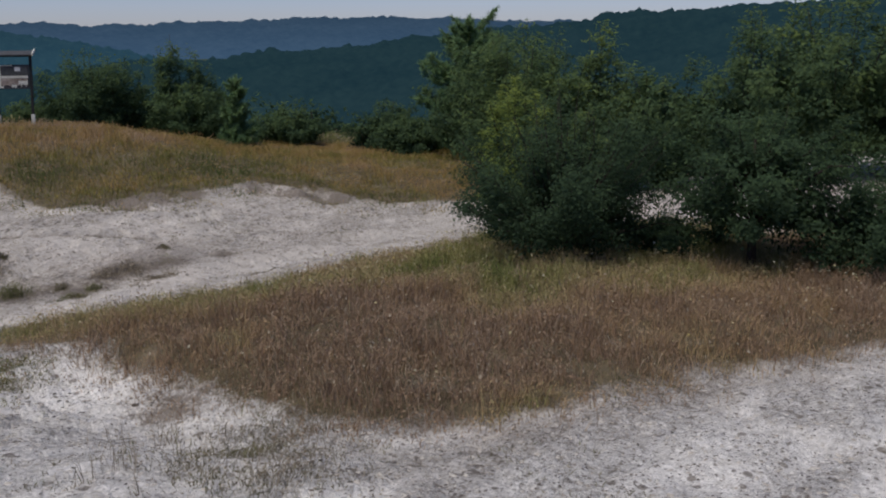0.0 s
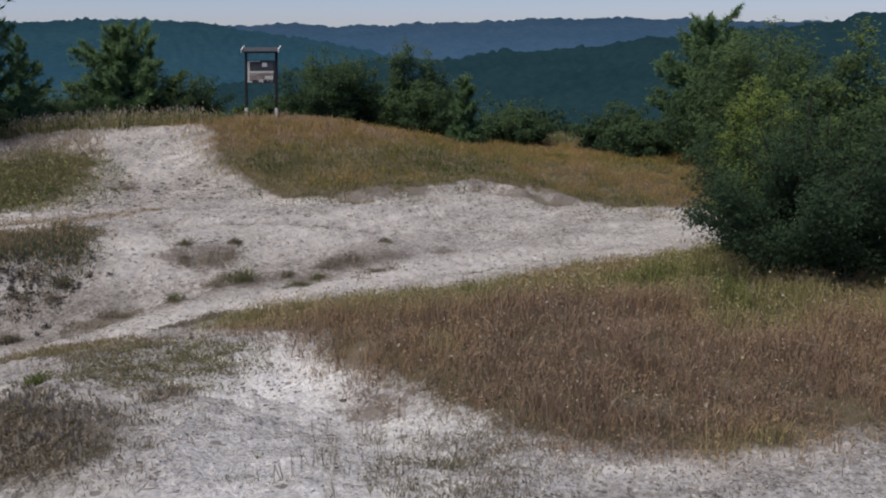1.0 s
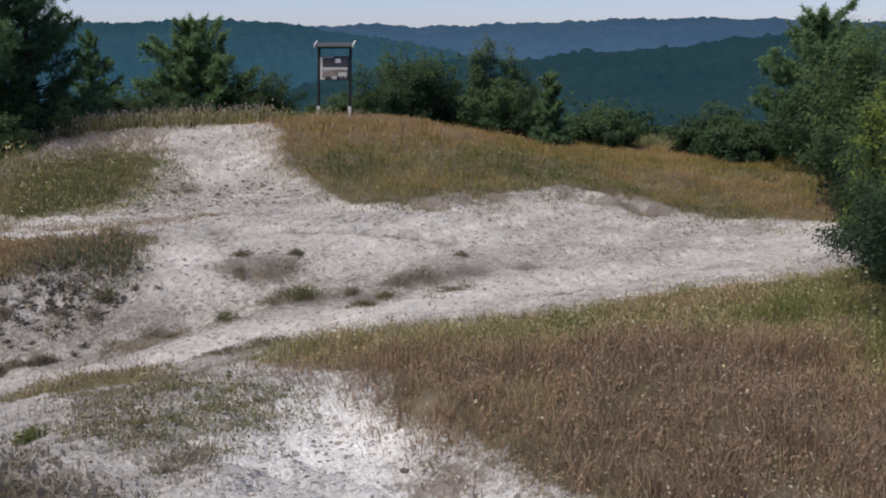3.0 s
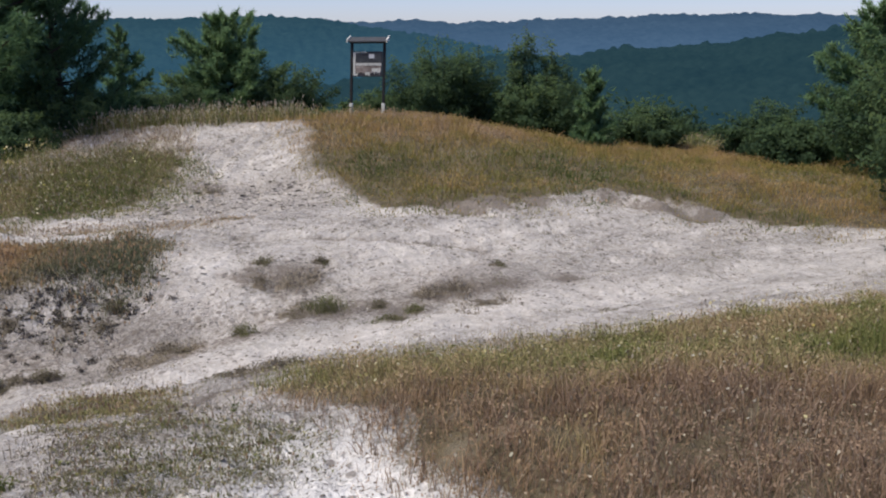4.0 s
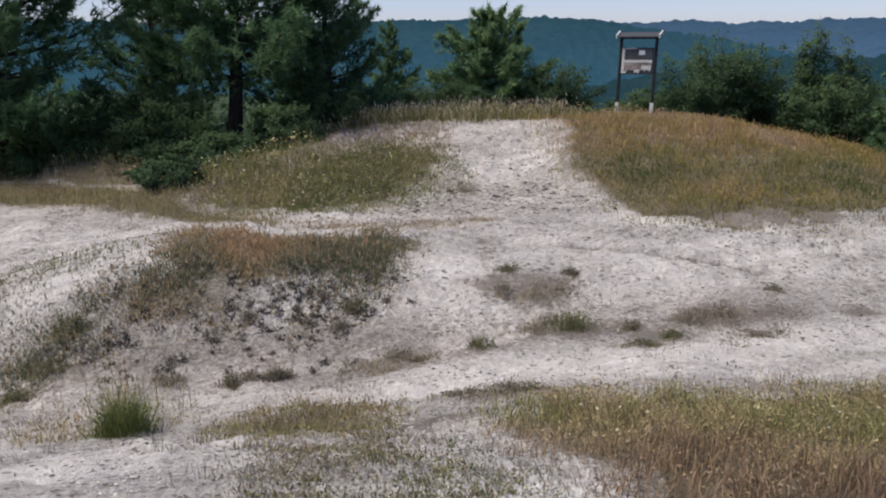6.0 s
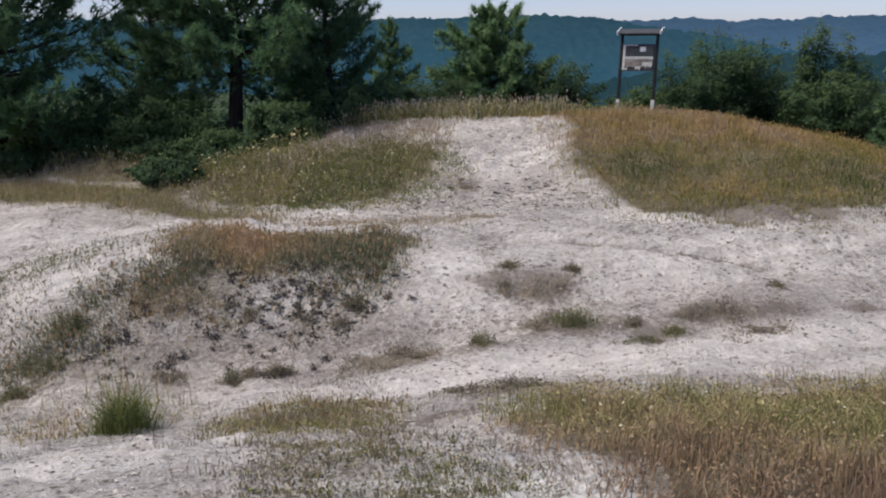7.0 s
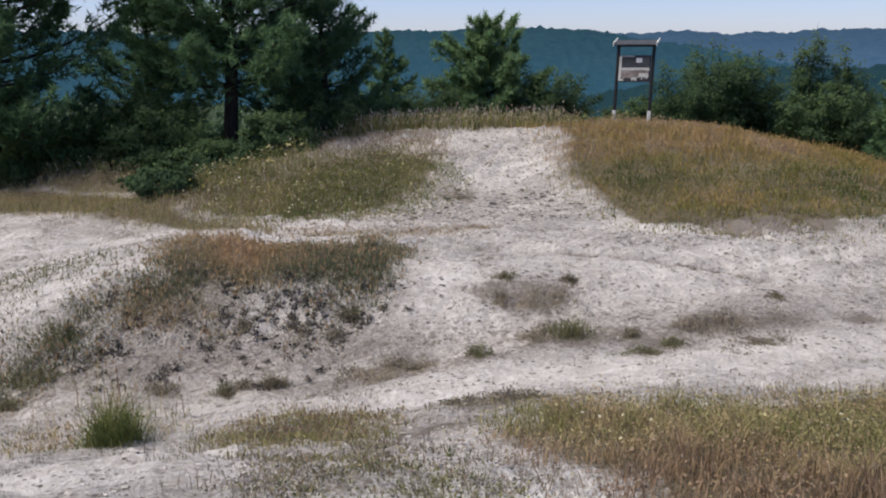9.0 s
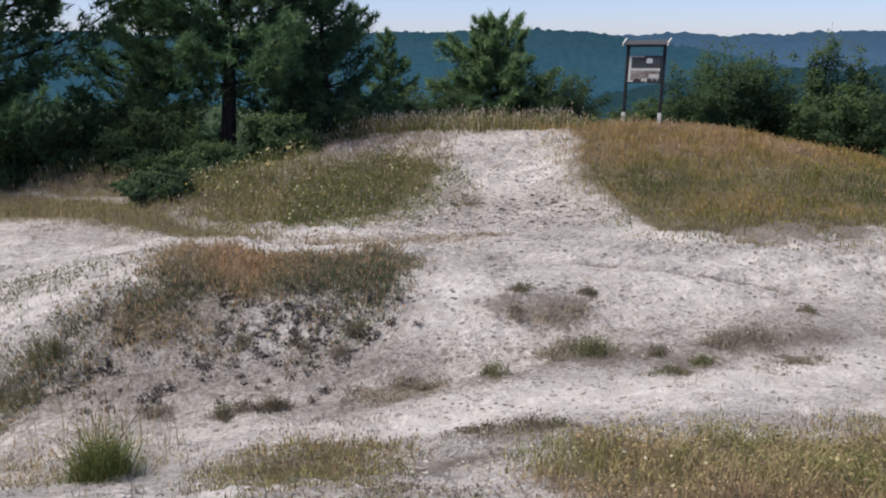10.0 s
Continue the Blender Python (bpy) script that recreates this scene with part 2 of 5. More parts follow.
# ---- mesh helpers ----
class Build:
    """Gathers vertices, faces and a tone for each vertex."""

    def __init__(self):
        self.v, self.f, self.t, self.n = [], {3: [], 4: []}, [], 0

    def put(self, verts, faces, tone=0.0):
        verts, faces = np.asarray(verts, float), np.asarray(faces, int)
        self.v.append(verts)
        self.f[faces.shape[1]].append(faces + self.n)
        self.t.append(np.broadcast_to(np.asarray(tone, float), (len(verts),)))
        self.n += len(verts)

    def mesh(self, name, mat, smooth=False):
        me = bpy.data.meshes.new(name)
        v = np.concatenate(self.v)
        me.vertices.add(len(v))
        me.vertices.foreach_set("co", v.ravel())
        tri = np.concatenate(self.f[3]).ravel() if self.f[3] else np.empty(0, int)
        quad = np.concatenate(self.f[4]).ravel() if self.f[4] else np.empty(0, int)
        me.loops.add(len(tri) + len(quad))
        me.loops.foreach_set("vertex_index", np.concatenate([tri, quad]).astype(np.int32))
        starts = np.concatenate([np.arange(0, len(tri), 3), len(tri) + np.arange(0, len(quad), 4)])
        me.polygons.add(len(starts))
        me.polygons.foreach_set("loop_start", starts.astype(np.int32))
        me.update(calc_edges=True)
        me.attributes.new("tone", "FLOAT", "POINT").data.foreach_set("value", np.concatenate(self.t).astype(np.float32))
        me.polygons.foreach_set("use_smooth", np.full(len(starts), smooth))
        me.materials.append(mat)
        return me

    def tube(self, points, radii, sides=6, tone=0.0):
        p, r = np.asarray(points, float), np.asarray(radii, float)
        ahead = np.gradient(p, axis=0)
        ahead /= np.linalg.norm(ahead, axis=1)[:, None] + 1e-9
        side = np.cross(ahead, (0.31, 0.17, 0.93) if abs(ahead[0][2]) < 0.9 else (1.0, 0.1, 0.0))
        side /= np.linalg.norm(side, axis=1)[:, None]
        up = np.cross(side, ahead)
        a = np.arange(sides) / sides * 2 * np.pi
        ring = p[:, None] + r[:, None, None] * (np.cos(a)[None, :, None] * side[:, None] + np.sin(a)[None, :, None] * up[:, None])
        k, j = np.meshgrid(np.arange(len(p) - 1), np.arange(sides), indexing="ij")
        j2 = (j + 1) % sides
        faces = np.stack([k * sides + j, k * sides + j2, (k + 1) * sides + j2, (k + 1) * sides + j], -1).reshape(-1, 4)
        self.put(ring.reshape(-1, 3), faces, tone)


def part(name, me, parent, label=""):
    ob = new(name, me)
    ob.parent = parent
    return tagged(ob, label)


def thing(name, place, label, category, group=""):
    ob = new(name)
    ob.matrix_basis = pose(*place)
    return tagged(ob, label, category, group)


def chance(x, y, seed=0):
    h = np.sin(x * 127.1 + y * 311.7 + seed * 74.7) * 43758.5453
    return h - np.floor(h)


def value_noise(x, y, seed=0):
    ix, iy = np.floor(x), np.floor(y)
    fx, fy = x - ix, y - iy
    fx, fy = fx * fx * (3 - 2 * fx), fy * fy * (3 - 2 * fy)
    a, b = chance(ix, iy, seed), chance(ix + 1, iy, seed)
    c, d = chance(ix, iy + 1, seed), chance(ix + 1, iy + 1, seed)
    return a + (b - a) * fx + (c - a) * fy + (a - b - c + d) * fx * fy


def rough_noise(x, y, octaves=4, seed=0):
    total, size = 0, 0.5
    for k in range(octaves):
        total = total + size * (value_noise(x * 2 ** k, y * 2 ** k, seed + k) - 0.5)
        size *= 0.5
    return total


def inside(shape, x, y):
    """Whether points lie in the polygon."""
    hit = np.zeros(np.shape(x), bool)
    for (x1, y1), (x2, y2) in zip(shape, shape[1:] + shape[:1]):
        with np.errstate(divide="ignore", invalid="ignore"):
            hit ^= ((y1 > y) != (y2 > y)) & (x < (x2 - x1) * (y - y1) / (y2 - y1 + 1e-12) + x1)
    return hit


# ---- lie of the land ----
def step(a, b, t):
    t = np.clip((t - a) / (b - a), 0, 1)
    return t * t * (3 - 2 * t)


def bump(x, y, cx, cy, along, across, turn, height):
    c, s = np.cos(np.radians(turn)), np.sin(np.radians(turn))
    u, v = (x - cx) * c + (y - cy) * s, (y - cy) * c - (x - cx) * s
    return height * np.exp(-0.5 * ((u / along) ** 2 + (v / across) ** 2))


def ground(x, y):
    """Height of the worn chalk hilltop and of the valley and hills round it."""
    x, y = np.asarray(x, float), np.asarray(y, float)
    floor = 0.27 + 0.30 * step(-2.6, 1.5, x)-0.04*step(2.5,4.5,x)
    near = step(4.7 + 0.05 * x + 0.6 * step(-1.5, -2.8, x), 1.2 - 1.0 * step(-0.6, 1.2, x), y)
    z = floor + (1.13 - floor) * near
    z = z + (0.93 - floor) * step(5.5 + 0.3 * step(1, 3.5, x), 7.3 + 1.6 * step(1.2, 4, x), y)
    # the hill with the notice board, its two flanks
    toe = 9.9 - 1.3 * step(1.6, 2.6, x) - 2.0 * step(5.0, 8.5, x)-1.0*step(8,11,x)
    top = 15.5 - 1.0 * step(1.6, 3.0, x)-2*step(6,11,x)
    behind = (y - 13.2) * 0.61 - (x + 1.6) * 0.79
    rise = 0.85 * (1 - step(0.1, 2.4, behind)) * (1 - 0.92 * step(4.8, 10.5, x))
    z = z + rise * step(0, 1, (y - toe) / (top - toe)) - 0.55 * step(15.3, 19.0, y - 0.3 * step(2, 5, x))
    z = z - 0.28 * step(8.5, 14, x) * step(6.5, 11, y)
    # bank in the pit, the hump under the grass, the ridge that the camera walks on
    z = z + bump(x, y, -3.5, 7.9, 1.5, 0.75, 35, 0.22) - bump(x, y, -5.7, 7.2, 1.0, 2.2, 10, 0.25)
    z = z + bump(x, y, 1.6, -0.5, 2.0, 1.1, -20, 0.2) + bump(x, y, 4.2, 0.6, 1.5, 1.2, 0, 0.12)
    z = z + bump(x, y, -4.5, -6.5, 3.1, 1.35, 63, 1.0)
    z = z + bump(x, y, -3.2, -0.1, 0.8, 0.4, 60, 0.16)
    # the gully in front of the meadow patch, the brow over the track, the pit's deepest part
    z = z - bump(x, y, -0.85, -0.55, 0.95, 0.5, 105, 0.27) + bump(x, y, -2.75, -1.1, 0.75, 0.45, 75, 0.16)
    z = z + bump(x, y, -1.2, 3.75, 1.0, 0.5, -15, 0.12) - bump(x, y, -1.9, 5.75, 1.0, 0.4, 0, 0.13) + bump(x, y, 2.6, 5.7, 0.8, 0.45, 0, 0.12)
    z = z + bump(x, y, -5.5, 14.4, 0.8, 0.42, -38, 0.38)
    # the hilltop ends; wooded valley
    r = np.hypot(x - 2, (y - 4) * 0.95)
    out = step(17, 60, r)
    z = z - 14 * out - 30 * step(60, 400, r)
    return z


# ---- where plants grow, in plan ----
PATCH = [(-0.72, 3.2), (-0.70, 2.8), (-0.85, 2.5), (-0.98, 1.9), (-0.72, 1.5), (-0.70, 0.9), (-0.68, 0.3), (-0.54, -0.25), (-0.30, -0.64), (-0.32, -1.1),
         (-0.33, -1.6), (-0.15, -2.05), (0.29, -2.38), (0.93, -2.62), (1.9, -2.85), (2.8, -3.2), (3.95, -3.8), (7.0, -4.6), (8.0, -2.0), (6.6, 1.4), (4.6, 2.5), (3.6, 2.75),
         (2.2, 2.95), (1.1, 2.85), (0.2, 2.85), (-0.2, 2.95)]
HILL = [(3.1, 15.6), (3.0, 14.0), (2.64, 12.8), (2.42, 11.6), (2.34, 10.3), (2.57, 9.2), (3.2, 8.6), (4.4, 8.35), (5.3, 8.7), (6.2, 8.5), (6.9, 7.6),
        (7.8, 6.75), (9.4, 6.0), (14.0, 5.0), (17.0, 9.0), (13.0, 14.5), (8.0, 17.2)]
KNOLL = [(0.55, 12.9), (0.46, 13.4), (-0.3, 13.6), (-1.2, 13.3), (-2.0, 12.8), (-3.3, 12.2), (-3.65, 11.3), (-3.2, 10.75), (-2.5, 10.55), (-1.9, 10.1), (-1.1, 10.4), (-0.5, 10.9), (0.0, 11.8)]
CREST = [(-0.3, 15.0), (0.7, 14.6), (0.5, 13.1), (-1.2, 12.9), (-2.6, 12.1), (-3.4, 10.9), (-4.1, 11.6), (-3.8, 12.6), (-2.0, 14.4)]
BANK = [(-0.75, 8.1), (-1.1, 6.75), (-1.5, 6.3), (-2.0, 6.35), (-2.5, 6.2), (-3.0, 6.3), (-3.6, 6.3), (-4.1, 6.25), (-4.5, 6.1), (-4.8, 5.5), (-5.1, 6.0),
        (-4.62, 6.42), (-4.3, 6.62), (-3.95, 6.92), (-3.65, 7.3), (-3.55, 7.8), (-3.3, 8.2), (-2.5, 8.05), (-1.6, 8.15)]
STRIP = [(-7.5, 12.4), (-6.4, 12.1), (-5.0, 11.3), (-3.7, 10.1), (-2.2, 8.8), (-2.2, 9.3), (-3.8, 11.0), (-3.6, 12.0), (-5.2, 13.4), (-8.0, 15.0)]
LINE = [(-2.1, 8.75), (-0.8, 8.75), (0.6, 9.1), (0.6, 9.3), (-0.9, 9.05), (-2.2, 9.0)]
VERGE_A = [(-2.65, 2.8), (-2.52, 3.66), (-2.36, 4.3), (-2.03, 4.45), (-1.72, 3.7), (-1.80, 3.4), (-2.05, 2.85), (-2.3, 2.5)]
VERGE_B = [(-2.45, 0.95), (-2.2, 1.6), (-2.2, 1.95), (-2.07, 2.34), (-1.87, 1.95), (-1.61, 1.95), (-1.33, 1.65), (-1.3, 1.4), (-1.5, 1.0), (-1.8, 0.5), (-2.25, 0.75)]
VERGE_C = [(-4.6, 4.3), (-4.9, 5.3), (-4.2, 5.2), (-3.5, 4.8), (-3.0, 4.2), (-3.6, 3.7), (-4.3, 3.6)]
LUMP = [(-3.09, 0.68), (-2.86, 0.13), (-2.6, -0.39), (-2.55, -0.74), (-2.62, -0.99), (-2.76, -0.98), (-2.87, -1.39), (-3.1, -1.3), (-3.4, -1.0), (-3.7, 0.0)]
TUFT_NEAR = [(-0.67, -0.95), (-0.58, -1.2), (-0.56, -1.45), (-0.94, -2.19), (-1.08, -2.45), (-1.45, -2.25), (-1.3, -1.86), (-0.95, -1.3)]

BACK = [(-9.0, 15.4), (-5.2, 13.7), (-3.7, 12.8), (-1.9, 14.6), (-0.3, 15.3), (3.1, 15.3), (8.0, 17.0), (13.0, 14.3), (17.0, 8.8), (14.0, 4.8),
        (18.0, 3.0), (20.0, 12.0), (14.0, 18.0), (6.0, 20.0), (-2.0, 18.5), (-9.0, 18.0)]


def share_inside(shape, x, y, reach):
    """How much of the ground round each point lies in the shape, with a ragged edge."""
    wx, wy = x + 0.5 * rough_noise(x * 1.7, y * 1.7, 5, 3), y + 0.5 * rough_noise(x * 1.7, y * 1.7, 5, 9)
    ring = [(reach * q * math.cos(a), reach * q * math.sin(a)) for q in (0.5, 1.0) for a in np.arange(6) * 1.047 + q]
    return sum(inside(shape, wx + dx, wy + dy) for dx, dy in ring) / len(ring)


def turf_cover(x, y):
    cover = np.zeros(np.shape(x))
    for shape, most in ((PATCH, 1), (HILL, 1), (KNOLL, 0.8), (CREST, 0.28), (BANK, 0.55), (STRIP, 0.9), (LINE, 0.95), (VERGE_A, 0.5), (VERGE_B, 0.42),
                        (VERGE_C, 0.42), (LUMP, 0.85), (TUFT_NEAR, 0.42), (BACK, 1)):
        cover = np.maximum(cover, most * share_inside(shape, x, y, 0.34))
    return cover * (1 - 0.6 * bare(x, y)) * (1 - bump(x, y, -2.0, 6.55, 0.45, 0.26, 0, 0.85))


# ---- ground: one sheet from the worn hilltop to the valley ----
def spread(a, b, fine, reach, growth):
    near = np.arange(a, b + fine / 2, fine)
    out, at, gap = [], 0.0, fine
    while at < reach:
        gap *= growth
        at += gap
        out.append(at)
    out = np.array(out)
    return np.concatenate([a - out[::-1], near, b + out])


RING_X, RING_Y = (-1.34, -0.61, 0.33, 1.05, 1.74, 2.48, 3.1, 3.42), (7.75, 8.19, 7.97, 7.53, 7.2, 7.06, 6.87, 6.55)
EDGE_X, EDGE_Y = (-4.04, -3.47, -2.64, -1.84, -0.89, 0.24, 1.37, 2.35, 3.34, 4.4, 5.18), (9.99, 9.5, 8.45, 8.33, 8.3, 8.5, 8.55, 8.14, 7.79, 7.63, 7.49)


def fine_relief(x, y):
    near = np.exp(-np.maximum(0, np.hypot(x - 2, y - 4) - 14) / 6)
    ruts = 0.03 * np.sin((y * 0.97 - 0.25 * x) * 5.2 + 2.5 * rough_noise(x * 0.5, y * 0.5, 2, 21)) * step(3.6, 4.6, y) * (1 - step(6.0, 7.0, y))
    rill = 0.13 * np.abs(rough_noise((x - 0.25 * y) * 3.2, y * 0.45, 3, 31)) * step(9.5, 11, y)
    # broken crust in bands between smooth worn ground, and wheel ruts along the track
    broken = step(-0.06, 0.10, rough_noise(x * 0.55 + 0.1 * y, y * 1.3 - 0.2 * x, 3, 71))
    crust = broken * (0.15 * np.abs(rough_noise(x * 4.0, y * 6.5, 3, 73)) - 0.07 * np.abs(rough_noise(x * 9.0, y * 14.0, 2, 75)))
    ring = np.interp(x, RING_X, RING_Y) - y
    wheel = (0.03 * np.exp(-((ring + 0.16) / 0.10) ** 2) - 0.06 * np.exp(-(ring / 0.10) ** 2)) * step(-1.4, -0.6, x) * (1 - step(3.1, 3.5, x))
    edge = np.interp(x, EDGE_X, EDGE_Y) - y
    wheel = wheel + (0.06 * np.exp(-(edge / 0.11) ** 2) - 0.03 * np.exp(-((edge - 0.25) / 0.12) ** 2)) * step(-4.0, -3.4, x) * (1 - step(4.5, 5.2, x))
    for at in (0.0, -0.42):
        climb = x - at - np.interp(y, (11.8, 12.3, 12.9, 13.4, 14.0, 14.5), (1.0, 1.23, 1.58, 1.96, 2.46, 2.95))
        wheel = wheel - 0.05 * np.exp(-(climb / 0.11) ** 2) * step(11.6, 12.3, y) * (1 - step(14.2, 14.6, y))
    return near * (0.16 * rough_noise(x * 0.9, y * 0.9, 5, 1) + 0.085 * rough_noise(x * 5, y * 5, 3, 5) + ruts - rill + crust + wheel)


SCARP_X, SCARP_Y = (2.6, 3.1, 4.0, 5.1, 6.0, 6.6, 7.1, 7.8), (9.2, 8.45, 8.2, 8.3, 8.2, 7.5, 7.15, 6.9)


def bare(x, y):
    """Where the mound's foot and the knoll's end are washed bare."""
    up = y - np.interp(x, SCARP_X, SCARP_Y)
    deep = 0.30 + 0.75 * np.exp(-((x - 4.2) / 0.5) ** 2) + 0.6 * np.exp(-((x - 7.0) / 0.5) ** 2) - 0.35 * np.exp(-((x - 5.6) / 0.4) ** 2)
    foot = step(2.9, 3.4, x) * (1 - step(7.3, 7.9, x)) * step(-0.15, 0.15, up) * (1 - step(deep - 0.25, deep + 0.45, up + 2.6 * rough_noise(x * 2.4, y * 2.0, 4, 61)))
    heap = np.minimum(1, 1.5 * bump(x, y, -5.5, 14.1, 0.75, 0.30, -38, 1.0))
    return np.maximum(np.maximum(foot, heap), 0.22 * np.exp(-(((x + 2.85) / 0.5) ** 2 + ((y - 10.75) / 0.6) ** 2)))


def land(x, y):
    x, y = np.asarray(x, float), np.asarray(y, float)
    ribs = np.abs(rough_noise((x + 0.45 * y) * 2.3, (y - 0.4 * x) * 0.55, 4, 63))
    up = y - np.interp(x, SCARP_X, SCARP_Y)
    scarp = 0.08 * step(0.0, 0.30, up + 0.8 * rough_noise(x * 2.5, y * 0.6, 3, 65)) * (1 - step(0.4, 2.2, up)) * step(2.9, 3.4, x) * (1 - step(7.3, 7.9, x))
    return ground(x, y) + fine_relief(x, y) + scarp + bare(x, y) * (0.02 - 0.55 * ribs)


def finer(line, a, b, gap):
    """The same line of the grid with a smaller step between a and b."""
    return np.concatenate([line[line < a - gap / 2], np.arange(a, b, gap), line[line > b]])


gx = finer(spread(-6.5, 10.5, 0.09, 4500, 1.16), -5.2, 4.8, 0.05)
gy = finer(spread(-6.5, 16.5, 0.09, 4500, 1.16), -4.2, 9.2, 0.05)
X, Y = np.meshgrid(gx, gy)
field = Build()
nx, ny = len(gx), len(gy)
ii, jj = np.meshgrid(np.arange(nx - 1), np.arange(ny - 1))
k = (jj * nx + ii).ravel()
field.put(np.stack([X, Y, land(X, Y)], -1).reshape(-1, 3), np.stack([k, k + 1, k + nx + 1, k + nx], -1))
me = field.mesh("ground", GROUND, True)
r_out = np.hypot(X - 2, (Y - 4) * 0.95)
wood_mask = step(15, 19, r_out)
dirt = step(4.9, 5.4, Y) * (1 - step(5.9, 6.8, Y)) * (1 - step(2.6, 4.2, X)) * 0.44 + inside(BANK, X, Y + 0.45) * 0.12
for x, y, along, across, depth in ((0.6, 5.45, 0.75, 0.22, 0.8), (2.0, 5.4, 0.8, 0.2, 0.8), (0.35, 6.25, 0.4, 0.25, 0.55), (-0.5, 5.4, 0.3, 0.18, 0.8)):
    dirt = np.maximum(dirt, bump(X, Y, x, y, along, across, -3, depth))
dirt = np.maximum(dirt, 0.62 * np.exp(-((np.interp(X, RING_X, RING_Y) - Y) / 0.09) ** 2) * step(0.4, 1.0, X) * (1 - step(3.2, 3.6, X)))
dirt = np.maximum(dirt, 0.78 * bare(X, Y))
dirt = np.maximum(dirt, 0.35 * step(9.6, 10.2, Y) * (1 - step(11.5, 12.5, Y)))
for x, y, r in ((-0.43, 5.44, 0.15), (0.4, 5.75, 0.40), (1.2, 5.2, 0.35), (1.9, 5.45, 0.40), (2.6, 5.4, 0.35), (-1.25, 5.55, 0.35), (0.4, 6.5, 0.40), (3.5, 5.4, 0.25), (-2.4, 5.6, 0.2),
                (-0.1, 6.6, 0.25), (0.5, 11.6, 0.35), (-0.7, -0.3, 0.3), (-0.6, 3.6, 0.4), (-1.3, 3.0, 0.4), (-3.25, 11.2, 0.45), (-3.6, 11.9, 0.4), (1.1, 5.35, 0.2), (1.05, 4.95, 0.2), (1.36, 5.08, 0.2), (-1.35, 5.62, 0.25), (-1.0, 5.62, 0.2),
                (0.12, 6.8, 0.12), (0.8, 6.66, 0.12), (2.78, 5.9, 0.1)):
    dirt = np.maximum(dirt, 0.78 * np.exp(-0.5 * (((X - x) / r) ** 2 + ((Y - y) / r / 0.6) ** 2)))
heap = np.minimum(1, 1.5 * bump(X, Y, -5.5, 14.1, 0.75, 0.30, -38, 1.0))
dirt = np.maximum(dirt, 1.1 * heap)
fresh = np.zeros_like(X)
for x, y, along, across, turn in ((-0.9, 0.0, 1.7, 0.7, 105), (-1.5, -1.7, 1.5, 0.9, 75), (1.0, -4.2, 2.6, 0.8, -15), (3.5, 7.3, 2.2, 0.45, -8), (-5.0, 9.7, 1.6, 0.6, -40), (3.5, 4.5, 2.0, 0.3, 4),
                                  (1.0, 7.6, 1.2, 0.35, 0), (-0.6, 6.6, 0.35, 0.7, 0), (-1.6, 3.0, 0.3, 0.6, 0), (1.6, 13.0, 0.5, 1.3, -12), (-3.2, 2.4, 0.8, 0.6, 0), (-1.1, 2.9, 0.35, 0.5, 0)):
    fresh = np.maximum(fresh, bump(X, Y, x, y, along, across, turn, 1.0))
fresh = np.clip(fresh * 1.3, 0, 1) * (1 - 0.75 * step(0.6, 2.2, Y))
smooth = np.zeros_like(X)
for x, y, along, across, turn in ((1.9, 6.6, 1.0, 0.55, -8), (-0.5, 6.7, 0.3, 0.8, 0), (1.5, 4.6, 2.6, 0.3, 4), (-0.9, 0.5, 0.5, 0.4, 0), (-0.9, 4.7, 0.9, 0.25, 10), (0.9, 12.2, 0.5, 0.5, 0)):
    smooth = np.maximum(smooth, bump(X, Y, x, y, along, across, turn, 0.9))
# brown earth heap, also darkened with turf's colour for the pines' shade on it
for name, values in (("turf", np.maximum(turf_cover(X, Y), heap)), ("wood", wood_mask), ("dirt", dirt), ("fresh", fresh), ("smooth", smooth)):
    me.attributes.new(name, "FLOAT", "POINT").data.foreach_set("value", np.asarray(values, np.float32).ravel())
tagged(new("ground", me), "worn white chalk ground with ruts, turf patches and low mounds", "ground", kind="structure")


# ---- wooded hills ----
def hills(name, mat, label, skyline, near_r, far_r, foot, columns, rows, crown, seed):
    """A wooded ridge: the height of its skyline, in degrees over the hilltop, by the bearing."""
    az = np.linspace(skyline[0][0], skyline[-1][0], columns)
    el = np.interp(az, [a for a, _ in skyline], [e for _, e in skyline])
    s = np.concatenate([np.linspace(0, 1, rows), [1.03, 1.10]])
    A, S = np.meshgrid(np.radians(az), s)
    R = near_r + (far_r - near_r) * S
    east, north = R * np.sin(A), R * np.cos(A)
    folds = rough_noise(east / (far_r * 0.10), north / (far_r * 0.10), 3, seed) * 2
    top = 3.4 + far_r * np.tan(np.radians(el))[None]
    z = foot + (top - foot) * np.minimum(S, 1) ** 0.85 + folds * (top - foot) * 0.28 * S * (1 - np.minimum(S, 1)) * 2.2
    z = z - np.maximum(0, S - 1) * 300
    z = z + crown * 0.95 * (1.1 * np.abs(rough_noise(east / crown, north / crown, 2, seed + 5)) * 2 + 1.2 * rough_noise(east / crown / 6, north / crown / 6, 2, seed + 8)) - crown * 0.45
    b = Build()
    i, j = np.meshgrid(np.arange(columns - 1), np.arange(len(s) - 1))
    k = (j * columns + i).ravel()
    b.put(np.stack([east, north, z], -1).reshape(-1, 3), np.stack([k, k + 1, k + columns + 1, k + columns], -1))
    tagged(new(name, b.mesh(name, mat, True)), label, "hill", kind="structure")


